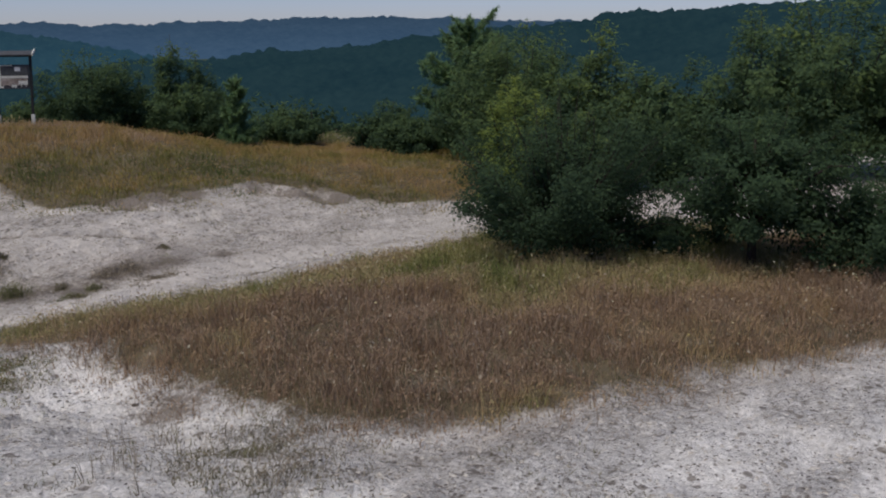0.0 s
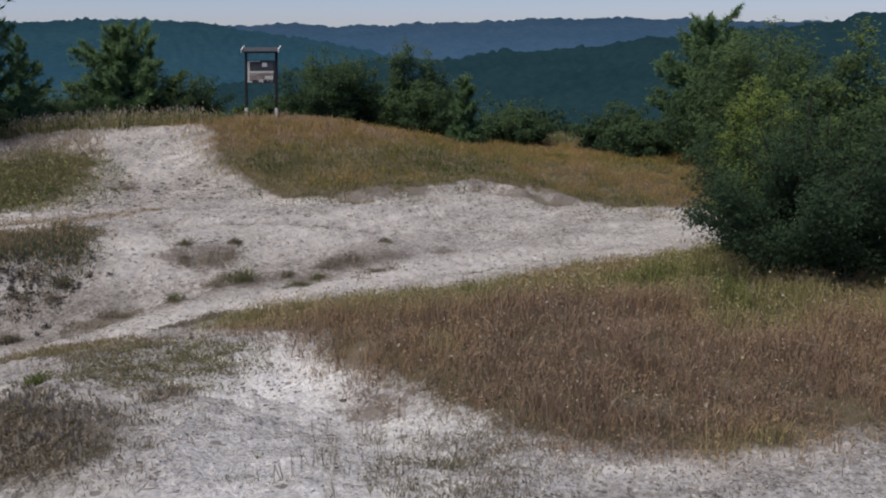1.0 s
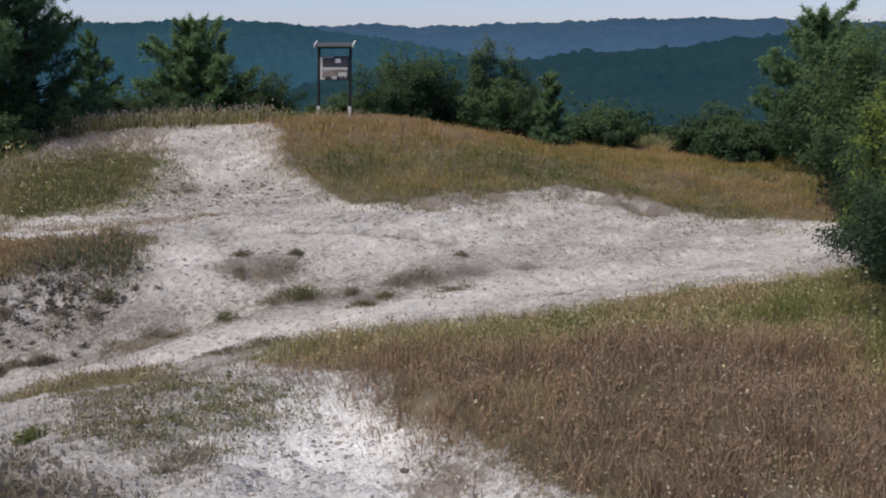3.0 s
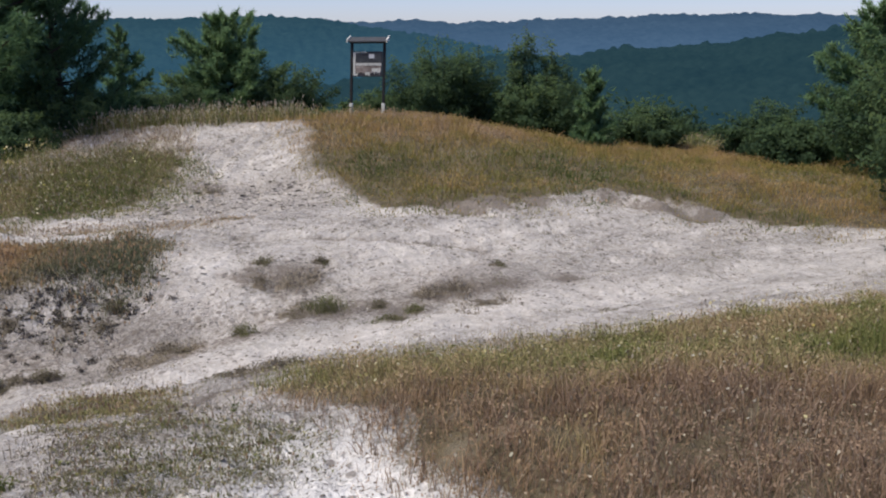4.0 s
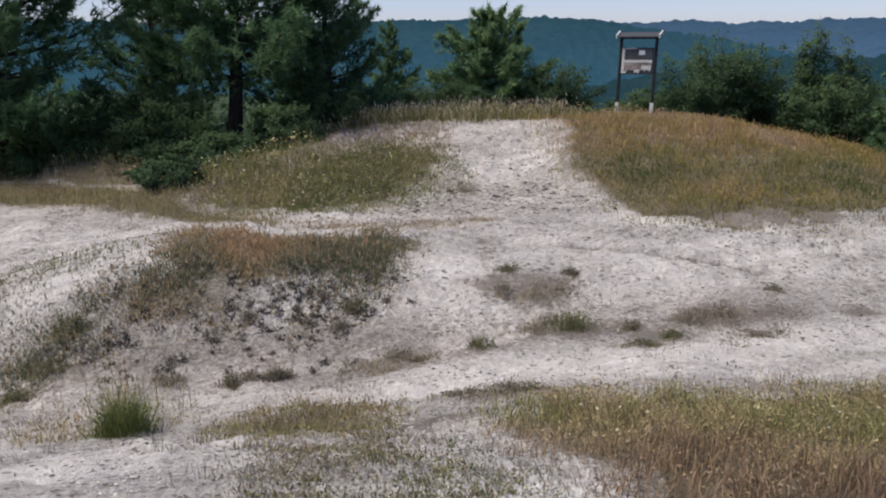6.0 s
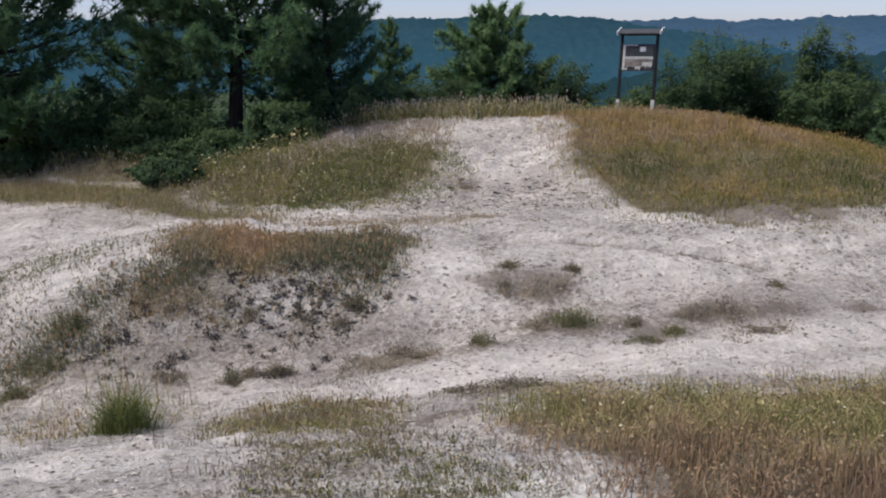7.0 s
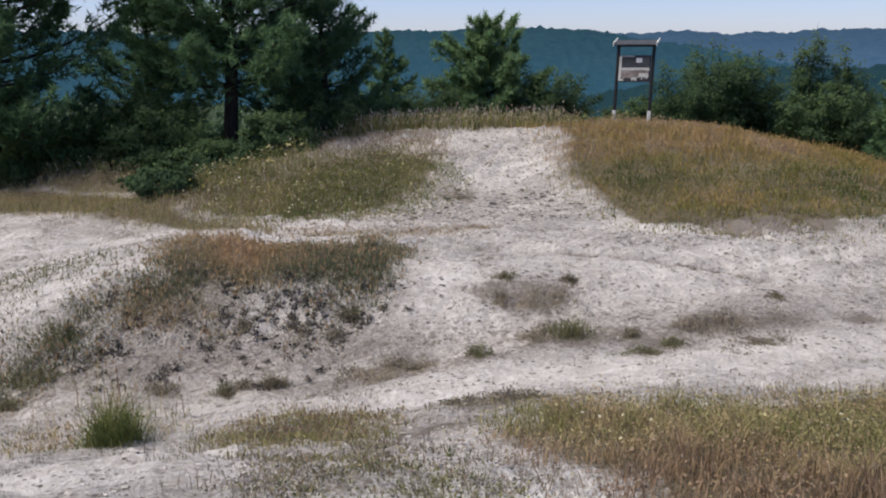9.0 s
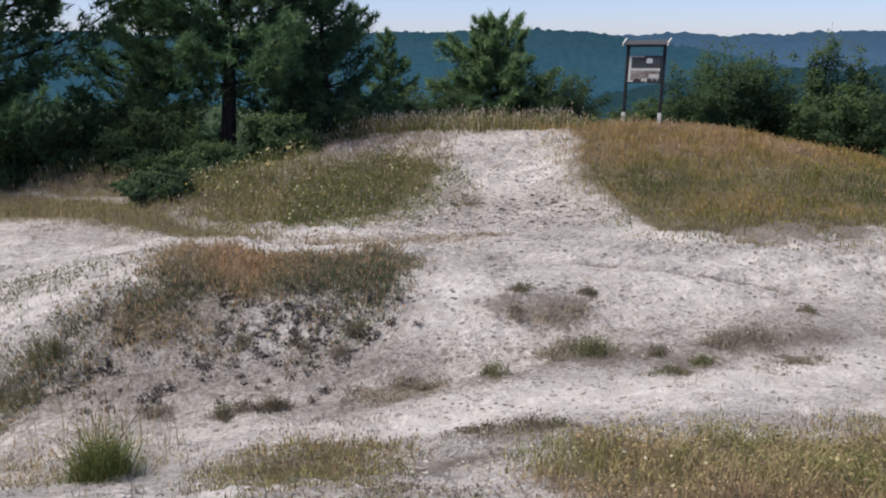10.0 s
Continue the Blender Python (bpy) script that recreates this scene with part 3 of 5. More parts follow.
hills("backdrop_far_hills", FOREST_FAR, "far wooded hills tinted blue by painted haze, under a pale sky",
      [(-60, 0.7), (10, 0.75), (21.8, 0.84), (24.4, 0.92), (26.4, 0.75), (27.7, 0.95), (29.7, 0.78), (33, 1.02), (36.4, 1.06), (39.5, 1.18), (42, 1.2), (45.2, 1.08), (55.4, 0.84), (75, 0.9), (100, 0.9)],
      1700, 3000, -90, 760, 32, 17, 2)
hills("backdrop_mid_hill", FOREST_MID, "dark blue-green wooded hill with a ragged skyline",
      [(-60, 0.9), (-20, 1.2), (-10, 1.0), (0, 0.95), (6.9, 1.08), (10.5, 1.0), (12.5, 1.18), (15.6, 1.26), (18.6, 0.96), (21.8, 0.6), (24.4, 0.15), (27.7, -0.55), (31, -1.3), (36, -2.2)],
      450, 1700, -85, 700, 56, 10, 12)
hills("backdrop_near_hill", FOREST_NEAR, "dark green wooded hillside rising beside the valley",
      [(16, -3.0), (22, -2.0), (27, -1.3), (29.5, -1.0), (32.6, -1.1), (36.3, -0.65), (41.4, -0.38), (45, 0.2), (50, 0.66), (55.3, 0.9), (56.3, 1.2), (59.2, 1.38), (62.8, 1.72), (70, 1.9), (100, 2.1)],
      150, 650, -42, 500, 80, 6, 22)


# ---- grass and herbs ----
def scatter(shape, density, jitter, seed, gaps=0.0, gap_size=1.2, fade=0.3):
    """Points in a plan shape, thinning out at its ragged edge, with bare gaps; and how deep in the shape each lies."""
    g = np.random.default_rng(seed)
    xs, ys = [p[0] for p in shape], [p[1] for p in shape]
    n = int(density * (max(xs) - min(xs) + 0.6) * (max(ys) - min(ys) + 0.6))
    x, y = g.uniform(min(xs) - 0.3, max(xs) + 0.3, n), g.uniform(min(ys) - 0.3, max(ys) + 0.3, n)
    deep = share_inside(shape, x, y, fade)
    deep = deep * (1 - 0.62 * bare(x, y))
    deep = np.clip(deep + 6.0 * deep * (1 - deep) * rough_noise(x * 2.6, y * 2.6, 3, seed + 40), 0, 1)
    keep = (deep > g.uniform(0, 0.9, n)) & (rough_noise(x / gap_size * 2, y / gap_size * 2, 3, seed) + 0.45 > gaps)
    x, y = x[keep], y[keep]
    scatter.deep = deep[keep]
    return x + g.normal(0, jitter, len(x)), y + g.normal(0, jitter, len(x)), g


def blades(b, x, y, g, height, width, tone, lean=0.35, heads=0.0, head_tone=0.9, head_size=0.045):
    """Adds bent tapering blades, a share of them with seed heads."""
    n = len(x)
    if not n:
        return
    h = height * g.uniform(0.45, 1.15, n)
    turn, side, w = g.uniform(0, 2 * np.pi, n), g.uniform(0, 2 * np.pi, n), width * g.uniform(0.6, 1.3, n)
    base = np.stack([x, y, land(x, y) - 0.01], -1)
    bend = np.stack([np.cos(turn), np.sin(turn), np.zeros(n)], -1) * (h * g.uniform(0.1, 1, n) * lean)[:, None]
    across = np.stack([np.cos(side), np.sin(side), np.zeros(n)], -1) * (w / 2)[:, None]
    up = np.zeros((n, 3))
    up[:, 2] = h
    mid, tip = base + bend * 0.35 + up * 0.6, base + bend + up
    v = np.stack([base - across, base + across, mid - across * 0.75, mid + across * 0.75, tip], 1).reshape(-1, 3)
    k = np.arange(n)[:, None] * 5
    tone = np.broadcast_to(np.asarray(tone, float), (n,))
    start = b.n
    b.put(v, k + np.array([0, 1, 3, 2]), np.repeat(tone, 5))
    b.f[3].append(start + k + np.array([2, 3, 4]))
    top = np.nonzero(g.uniform(0, 1, n) < heads)[0]
    if len(top):
        s = head_size * g.uniform(0.6, 1.3, len(top))
        a = across[top] / (np.linalg.norm(across[top], axis=1)[:, None] + 1e-9)
        t, d = tip[top], bend[top] * 0.25 + up[top]
        d = d / np.linalg.norm(d, axis=1)[:, None]
        v = np.stack([t - d * s[:, None] * 0.3, t + a * s[:, None] * 0.24 + d * s[:, None] * 0.3, t + d * s[:, None], t - a * s[:, None] * 0.24 + d * s[:, None] * 0.3], 1)
        b.put(v.reshape(-1, 3), np.arange(len(top))[:, None] * 4 + np.array([0, 1, 2, 3]), np.repeat(head_tone + g.normal(0, 0.06, len(top)), 4))


def leaflets(b, x, y, g, height, size, tone):
    """Small leaves and dry florets at all heights of the sward."""
    n = len(x)
    c = np.stack([x, y, land(x, y) + height * g.uniform(0.25, 1.0, n)], -1)
    a, d = g.normal(0, 1, (n, 3)), g.normal(0, 1, (n, 3))
    a /= np.linalg.norm(a, axis=1)[:, None]
    d = np.cross(a, d)
    d /= np.linalg.norm(d, axis=1)[:, None] + 1e-9
    s = (size * g.uniform(0.5, 1.4, n))[:, None]
    v = np.stack([c - a * s * 0.45 - d * s * 0.28, c - a * s * 0.3 + d * s * 0.32, c + a * s * 0.6], 1).reshape(-1, 3)
    b.put(v, np.arange(n)[:, None] * 3 + np.array([0, 1, 2]), np.repeat(np.broadcast_to(tone, (n,)), 3))


def umbels(b, x, y, g, height, size, tone):
    """Small flat flower heads at the top of stems."""
    n = len(x)
    c = np.stack([x, y, land(x, y) + height * g.uniform(0.75, 1.15, n)], -1)
    s, a0 = size * g.uniform(0.5, 1.3, n), g.uniform(0, 6.28, n)
    tilt = g.normal(0, 0.35, (n, 2))
    ring = []
    for q in range(6):
        a = a0 + q * np.pi / 3
        dx, dy = np.cos(a) * s, np.sin(a) * s
        ring.append(c + np.stack([dx, dy, dx * tilt[:, 0] + dy * tilt[:, 1] + s * 0.15], -1))
    v = np.stack([c, *ring], 1).reshape(-1, 3)
    k = np.arange(n)[:, None, None] * 7
    f = (k + np.array([[0, q + 1, (q + 1) % 6 + 1] for q in range(6)])[None]).reshape(-1, 3)
    b.put(v, f, np.repeat(g.uniform(0, tone, n), 7))


def stuff(name, b, mat, label, category):
    tagged(new(name, b.mesh(name, mat)), label, category, kind="stuff")


# the dry meadow patch beside the track
def patch_tone(x, y, g):
    tone = 0.78 - 0.44 * step(0.6, 2.3, y + 0.75 * x + 1.6 * rough_noise(x * 0.6, y * 0.6, 3, 39))
    tone = tone + 0.85 * rough_noise(x * 0.7, y * 0.7, 4, 41) + 0.75 * rough_noise(x * 2.4, y * 2.4, 3, 42)
    tone = tone + 0.10 * step(-0.8, -2.2, y) - 0.35 * bump(x, y, 2.4, -0.9, 0.6, 0.4, 20, 1.0) - 0.16 * bump(x, y, 0.6, -2.5, 1.6, 0.22, -18, 1.0)
    return np.clip(tone + g.normal(0, 0.05, len(x)), 0.04, 0.86)


def patch_height(x, y):
    swell = value_noise(x * 1.1, y * 1.1, 6)
    return 0.04 + 0.10 * swell + 0.17 * value_noise(x * 3.1, y * 3.1, 7) ** 1.8 + 0.10 * value_noise(x * 8.0, y * 8.0, 4) ** 2 - 0.05 * step(0.8, 2.4, y)


b = Build()
x, y, g = scatter(PATCH, 2200, 0.04, 11, 0.36, 0.38, 0.45)
tall = patch_height(x, y) * (0.45 + 0.55 * scatter.deep)
blades(b, x, y, g, tall, 0.006, patch_tone(x, y, g), 0.95, 0.07, 0.86, 0.020)
x, y, g = scatter(PATCH, 14, 0.2, 9, 0.0, 1.2, 0.6)
blades(b, x, y, g, 0.28, 0.005, np.clip(g.normal(0.65, 0.2, len(x)), 0.2, 0.95), 0.5, 0.6, 0.88, 0.026)
x, y, g = scatter(PATCH, 2700, 0.04, 14, 0.35, 0.38, 0.45)
leaflets(b, x, y, g, patch_height(x, y) * (0.45 + 0.6 * scatter.deep), 0.017, patch_tone(x, y, g))
x, y, g = scatter(PATCH, 330, 0.04, 8, 0.34, 0.5, 0.45)
leaflets(b, x, y, g, patch_height(x, y) * 1.25, 0.020, np.clip(patch_tone(x, y, g) + g.choice([-0.1, 0.0, 0.12, 0.22], len(x)), 0.05, 1.0))
stuff("dry_meadow_grass", b, GRASS, "dense dry brown and olive meadow grass with seed heads", "grass")
b = Build()
x, y, g = scatter(PATCH, 34, 0.05, 12, 0.40, 1.2)
umbels(b, x, y, g, 0.20, 0.009, 0.75)
x, y, g = scatter([(2.2, 0.2), (4.4, -0.6), (6.5, -2.2), (7.0, 0.5), (4.4, 2.6), (2.6, 2.8)], 26, 0.05, 13, 0.3)
umbels(b, x, y, g, 0.24, 0.010, 1.0)
stuff("meadow_flowers", b, FLOWER, "small pale white and yellow flower heads in dry grass", "flowers")

# the grassy hill of the notice board
b = Build()
x, y, g = scatter(HILL, 460, 0.10, 15, 0.16, 0.6, 0.9)
z = ground(x, y)
tone = 0.16 + 0.48 * step(1.22, 1.65, z) + 0.30 * step(5.5, 9.0, x) + 0.85 * rough_noise(x * 0.6, y * 0.6, 4, 43) + 0.7 * rough_noise(x * 2.3, y * 2.3, 3, 44) + g.normal(0, 0.06, len(x))
tall = (0.05 + 0.17 * value_noise(x * 2.2, y * 2.2, 8) ** 1.5 + 0.09 * step(1.35, 1.75, z)) * (1 - bump(x, y, 5.0, 15.6, 1.1, 1.2, 0, 0.75)) * (0.4 + 0.6 * scatter.deep)
blades(b, x, y, g, tall, 0.011, np.clip(tone, 0.02, 0.80), 0.8, 0.22, 0.62, 0.035)
x, y, g = scatter(HILL, 460, 0.10, 16, 0.16, 0.6, 0.9)
z = ground(x, y)
tone = 0.16 + 0.48 * step(1.22, 1.65, z) + 0.30 * step(5.5, 9.0, x) + 0.85 * rough_noise(x * 0.6, y * 0.6, 4, 43) + 0.7 * rough_noise(x * 2.3, y * 2.3, 3, 44) + g.normal(0, 0.06, len(x))
leaflets(b, x, y, g, (0.06 + 0.15 * value_noise(x * 2.2, y * 2.2, 8) ** 1.5) * (0.4 + 0.6 * scatter.deep), 0.026, np.clip(tone, 0.02, 0.80))
stuff("hill_grass", b, HILL_GRASS, "orange-brown and green dry grass covering a mound", "grass")

# the flowery knoll beside the path, and thin straw along its crest
b = Build()
x, y, g = scatter(KNOLL, 1300, 0.08, 17, 0.16, 0.6, 0.8)
tone = 0.30 + 0.7 * rough_noise(x * 1.1, y * 1.1, 3, 45) + g.normal(0, 0.08, len(x))
blades(b, x, y, g, 0.13 * (0.35 + 0.65 * scatter.deep), 0.010, np.clip(tone, 0.02, 0.6), 0.8, 0.30, 0.92, 0.03)
x, y, g = scatter(KNOLL, 1500, 0.08, 16, 0.16, 0.6, 0.8)
tone = 0.18 + 0.7 * rough_noise(x * 1.1, y * 1.1, 3, 45) + g.normal(0, 0.08, len(x))
leaflets(b, x, y, g, 0.13 * (0.35 + 0.65 * scatter.deep), 0.026, np.clip(tone, 0.02, 0.6))
x, y, g = scatter(CREST, 1500, 0.08, 18, 0.12, 0.8)
blades(b, x, y, g, 0.075, 0.009, np.clip(g.normal(0.97, 0.10, len(x)), 0.45, 1.0), 0.9, 0.2, 0.98, 0.03)
x, y, g = scatter([(-3.9, 11.7), (-3.2, 11.8), (-2.3, 12.4), (-1.7, 13.3), (-2.2, 13.7), (-3.2, 12.9), (-4.0, 12.2)], 420, 0.08, 38, 0.2, 0.6)
blades(b, x, y, g, 0.26, 0.010, np.clip(g.normal(0.24, 0.14, len(x)), 0.0, 0.8), 0.8, 0.25, 0.9, 0.03)
leaflets(b, x, y, g, 0.28, 0.035, np.clip(g.normal(0.22, 0.12, len(x)), 0.0, 0.8))
stuff("knoll_herbs", b, GRASS, "green herbs and straw on a low chalk knoll", "herbs")
b = Build()
x, y, g = scatter(KNOLL, 90, 0.05, 19, 0.25, 0.8)
umbels(b, x, y, g, 0.12, 0.013, 0.9)
x, y, g = scatter([(-3.9, 11.7), (-3.2, 11.8), (-2.3, 12.4), (-1.7, 13.3), (-2.2, 13.7), (-3.2, 12.9), (-4.0, 12.2)], 90, 0.08, 39, 0.2, 0.6)
umbels(b, x, y, g, 0.27, 0.017, 0.9)
stuff("knoll_flowers", b, FLOWER, "pale yellow flower heads on a knoll", "flowers")

# brown grass over the pit's bank, dark tufts down its face
b = Build()
for density, gaps, size, seed in ((3300, 0.24, 0.35, 21), (2000, 0.52, 0.30, 22)):
    x, y, g = scatter(BANK, density, 0.04, seed, gaps, size)
    over = step(6.55, 7.0, y + 0.12 * (x + 2.5) + 0.24 * step(-1.9, -2.8, x) + 1.7 * rough_noise(x * 2.2, y * 2.2, 4, 67))
    left, lobe = step(-3.6, -4.3, x), np.minimum(1, bump(x, y, -1.35, 6.8, 0.42, 0.32, 0, 1.3))
    over = np.maximum(over * (1 - bump(x, y, -2.1, 6.6, 0.55, 0.26, 0, 0.95)), np.maximum(left, lobe) * (0.55 + 1.2 * rough_noise(x * 4, y * 4, 2, 68)))
    keep = (over > g.uniform(0, 1, len(x))) if seed == 21 else (over < 0.9)
    x, y, over, deep = x[keep], y[keep], over[keep], scatter.deep[keep]
    warm = (bump(x, y, -3.05, 7.45, 0.8, 0.5, 15, 0.42) + bump(x, y, -1.9, 7.8, 0.7, 0.22, 0, 0.28)) * np.clip(0.7 + 2.2 * rough_noise(x * 1.5, y * 1.5, 3, 46), 0.1, 1.3)
    tone = np.clip(-0.35 * np.maximum(left, lobe)[keep] + 0.20 + warm + 1.0 * rough_noise(x * 1.9, y * 1.9, 4, 47) + g.normal(0, 0.07, len(x)), 0.0, 0.85)
    blades(b, x, y, g, (0.045 + 0.055 * over) * (0.4 + 0.6 * deep) * (0.6 + 0.8 * value_noise(x * 5, y * 5, 48)), 0.009, tone, 0.9, 0.12, 0.7)
    leaflets(b, x + g.normal(0, 0.04, len(x)), y + g.normal(0, 0.04, len(x)), g, 0.05 + 0.06 * over, 0.022, tone)
stuff("bank_grass", b, BANK_GRASS, "brown and grey-green grass hanging over an eroded bank", "grass")
b = Build()
HONEY = [(-3.05, 6.85), (-2.4, 6.9), (-1.74, 6.85), (-1.62, 6.44), (-1.85, 6.2), (-2.3, 6.2), (-2.8, 6.15), (-3.05, 6.33)]
for shape, density, gaps, seed, many, wide, tall in (([(-4.5, 6.5), (-3.6, 5.7), (-1.8, 5.7), (-0.9, 6.9), (-1.8, 7.5), (-3.3, 7.3)], 34, 0.34, 33, 16, 0.034, 0.06), (HONEY, 85, 0.10, 34, 14, 0.022, 0.035)):
    x, y, g = scatter(shape, density, 0.02, seed, gaps, 0.7)
    for _ in range(many):
        px, py = x + g.normal(0, wide, len(x)), y + g.normal(0, wide * 0.75, len(x))
        blades(b, px, py, g, tall, 0.010, np.clip(g.normal(0.06, 0.10, len(x)), 0.0, 0.6), 1.2)
        leaflets(b, px, py, g, tall * 0.8, 0.028, np.clip(g.normal(0.06, 0.10, len(x)), 0.0, 0.6))
stuff("bank_tufts", b, CLOD, "small dark withered plant tufts dotting a white chalk face", "tufts")

# verges, strips and straw lines
b = Build()
for shape, density, tall, mean, seed, gaps in ((STRIP, 620, 0.13, 0.42, 23, 0.12), (LINE, 1300, 0.05, 0.62, 24, 0.15), (VERGE_A, 2600, 0.07, 0.36, 25, 0.24),
                                               (VERGE_C, 400, 0.11, 0.45, 27, 0.42), (VERGE_B, 1500, 0.045, 0.36, 26, 0.38)):
    x, y, g = scatter(shape, density, 0.09, seed, gaps, 0.6)
    tone = mean + 0.45 * rough_noise(x * 1.5, y * 1.5, 3, seed) + g.normal(0, 0.1, len(x))
    blades(b, x, y, g, tall, 0.007, np.clip(tone, 0.02, 1.0), 0.9, 0.25, 0.85, 0.025)
    leaflets(b, x + g.normal(0, 0.03, len(x)), y + g.normal(0, 0.03, len(x)), g, tall * 0.7, 0.018, np.clip(tone, 0.02, 1.0))
x, y, g = scatter([(-4.1, 4.8), (-3.1, 4.7), (-3.0, 5.4), (-3.9, 5.6)], 70, 0.05, 30, 0.25, 0.5)
blades(b, x, y, g, 0.33, 0.009, np.clip(g.normal(0.9, 0.10, len(x)), 0.5, 1.0), 0.2, 0.6, 0.95, 0.05)
stuff("verge_grass", b, GRASS, "thin straw and green grass along the chalk track", "grass")

b = Build()
x, y, g = scatter(LUMP, 3600, 0.05, 28, 0.12, 0.5)
tone = np.clip(0.70 + 0.9 * rough_noise(x * 2, y * 2, 3, 69) + g.normal(0, 0.10, len(x)), 0.05, 0.9)
blades(b, x, y, g, 0.04 + 0.05 * value_noise(x * 4, y * 4, 70), 0.006, tone, 1.6, 0.05, 0.8)
leaflets(b, x, y, g, 0.045, 0.02, tone)
for shape, density, tall, mean, seed, gaps in ((VERGE_B, 3800, 0.055, 0.42, 26, 0.37), (TUFT_NEAR, 3200, 0.09, 0.5, 29, 0.36), (VERGE_A, 900, 0.09, 0.45, 37, 0.3)):
    x, y, g = scatter(shape, density, 0.08, seed, gaps, 0.6, 0.5)
    tone = np.clip(mean + 0.7 * rough_noise(x * 1.8, y * 1.8, 3, seed) + g.normal(0, 0.12, len(x)), 0.0, 1.0)
    blades(b, x, y, g, tall, 0.0045, tone, 1.3, 0.08, 0.85, 0.016)
    leaflets(b, x + g.normal(0, 0.03, len(x)), y + g.normal(0, 0.03, len(x)), g, tall * 0.7, 0.018, tone)
x, y, g = scatter([(-5.7, 8.3), (-4.3, 8.1), (-3.7, 7.75), (-3.75, 7.2), (-4.3, 6.75), (-4.9, 6.3), (-5.7, 6.6)], 700, 0.06, 40, 0.46, 0.5, 0.6)
tone = np.clip(g.normal(0.12, 0.12, len(x)), 0.0, 0.7)
blades(b, x, y, g, 0.07, 0.008, tone, 1.0, 0.1, 0.8, 0.02)
leaflets(b, x, y, g, 0.07, 0.024, tone)
stuff("matted_weeds", b, TUFT, "matted grey-brown and olive weeds on chalk and earth", "weeds")

# tall weeds behind the crest and round the hill's back
b = Build()
x, y, g = scatter(BACK, 170, 0.1, 31, 0.1, 1.5)
tone = 0.26 + 0.6 * rough_noise(x * 0.7, y * 0.7, 3, 49) + g.normal(0, 0.12, len(x))
blades(b, x, y, g, (0.14 + 0.14 * value_noise(x, y, 12)) * (1 - bump(x, y, 5.0, 15.9, 1.1, 1.0, 0, 0.75)), 0.014, np.clip(tone, 0.0, 1.0), 0.7, 0.3, 0.95, 0.045)
leaflets(b, x, y, g, 0.16 + 0.12 * value_noise(x, y, 12), 0.05, np.clip(tone - 0.1, 0.0, 1.0))
x, y, g = scatter([(-1.6, 14.5), (-0.4, 15.0), (3.2, 14.9), (3.4, 15.8), (-0.6, 16.2), (-1.9, 15.3)], 560, 0.1, 32, 0.1)
blades(b, x, y, g, 0.20 + 0.22 * value_noise(x * 1.6, y * 1.6, 13), 0.013, np.clip(g.choice([0.10, 0.24, 0.38, 1.0], len(x)) + g.normal(0, 0.05, len(x)), 0.03, 1.0), 0.7, 0.5, 1.0, 0.05)
leaflets(b, x, y, g, 0.30, 0.04, np.clip(g.choice([0.10, 0.24, 0.38, 1.0], len(x)) + g.normal(0, 0.05, len(x)), 0.03, 1.0))
stuff("tall_weeds", b, GRASS, "tall pale weeds and grass behind the crest", "weeds")

# thin weeds and pebbles over the bare chalk
OPEN_CHALK = [(-6.0, 12.0), (-5.5, 5.0), (-4.0, 0.0), (-2.5, -3.0), (0.0, -5.0), (6.0, -5.5), (9.0, -2.0), (9.5, 5.8), (6.0, 8.5), (2.6, 9.0), (2.4, 13.5), (0.5, 14.5)]
b = Build()
x, y, g = scatter(OPEN_CHALK, 80, 0.03, 35, 0.56, 0.9)
for _ in range(6):
    blades(b, x + g.normal(0, 0.025, len(x)), y + g.normal(0, 0.025, len(x)), g, 0.045, 0.006, np.clip(g.normal(0.4, 0.2, len(x)), 0.0, 1.0), 1.2)
x, y, g = scatter([(-4.8, 6.3), (-4.6, 3.6), (-2.6, 0.6), (-1.1, 0.9), (-1.0, 2.8), (-1.8, 5.2), (-3.0, 5.9)], 34, 0.03, 36, 0.52, 0.8)
for _ in range(4):
    blades(b, x + g.normal(0, 0.03, len(x)), y + g.normal(0, 0.03, len(x)), g, 0.12, 0.0045, np.clip(g.normal(0.7, 0.25, len(x)), 0.1, 1.0), 0.6, 0.12, 0.9, 0.02)
for shape, density, tall, seed in (([(-0.8, 3.5), (0.3, 3.2), (2.4, 3.3), (4.6, 2.9), (4.6, 2.5), (2.2, 2.8), (0.2, 2.7), (-0.7, 3.0)], 60, 0.16, 58), ([(-1.8, -1.4), (-1.0, -0.5), (-0.9, -1.1), (-1.7, -2.0), (-2.1, -1.9)], 60, 0.20, 59)):
    x, y, g = scatter(shape, density, 0.03, seed, 0.36, 0.6)
    for _ in range(4):
        blades(b, x + g.normal(0, 0.03, len(x)), y + g.normal(0, 0.03, len(x)), g, tall, 0.0045, np.clip(g.normal(0.8, 0.2, len(x)), 0.2, 1.0), 0.6, 0.2, 0.95, 0.018)
stuff("sparse_weeds", b, TUFT, "sparse low weeds and dry stalks on bare chalk", "weeds")


def pebble(g, detail=1):
    """A small lumpy stone as vertices and triangles."""
    bm = bmesh.new()
    bmesh.ops.create_icosphere(bm, subdivisions=detail, radius=1.0)
    v = np.array([q.co[:] for q in bm.verts])
    f = np.array([[q.index for q in face.verts] for face in bm.faces])
    bm.free()
    v = v * g.uniform(0.75, 1.2, (len(v), 1)) * np.array([1.0, g.uniform(0.5, 0.9), g.uniform(0.22, 0.38)])
    return v, f


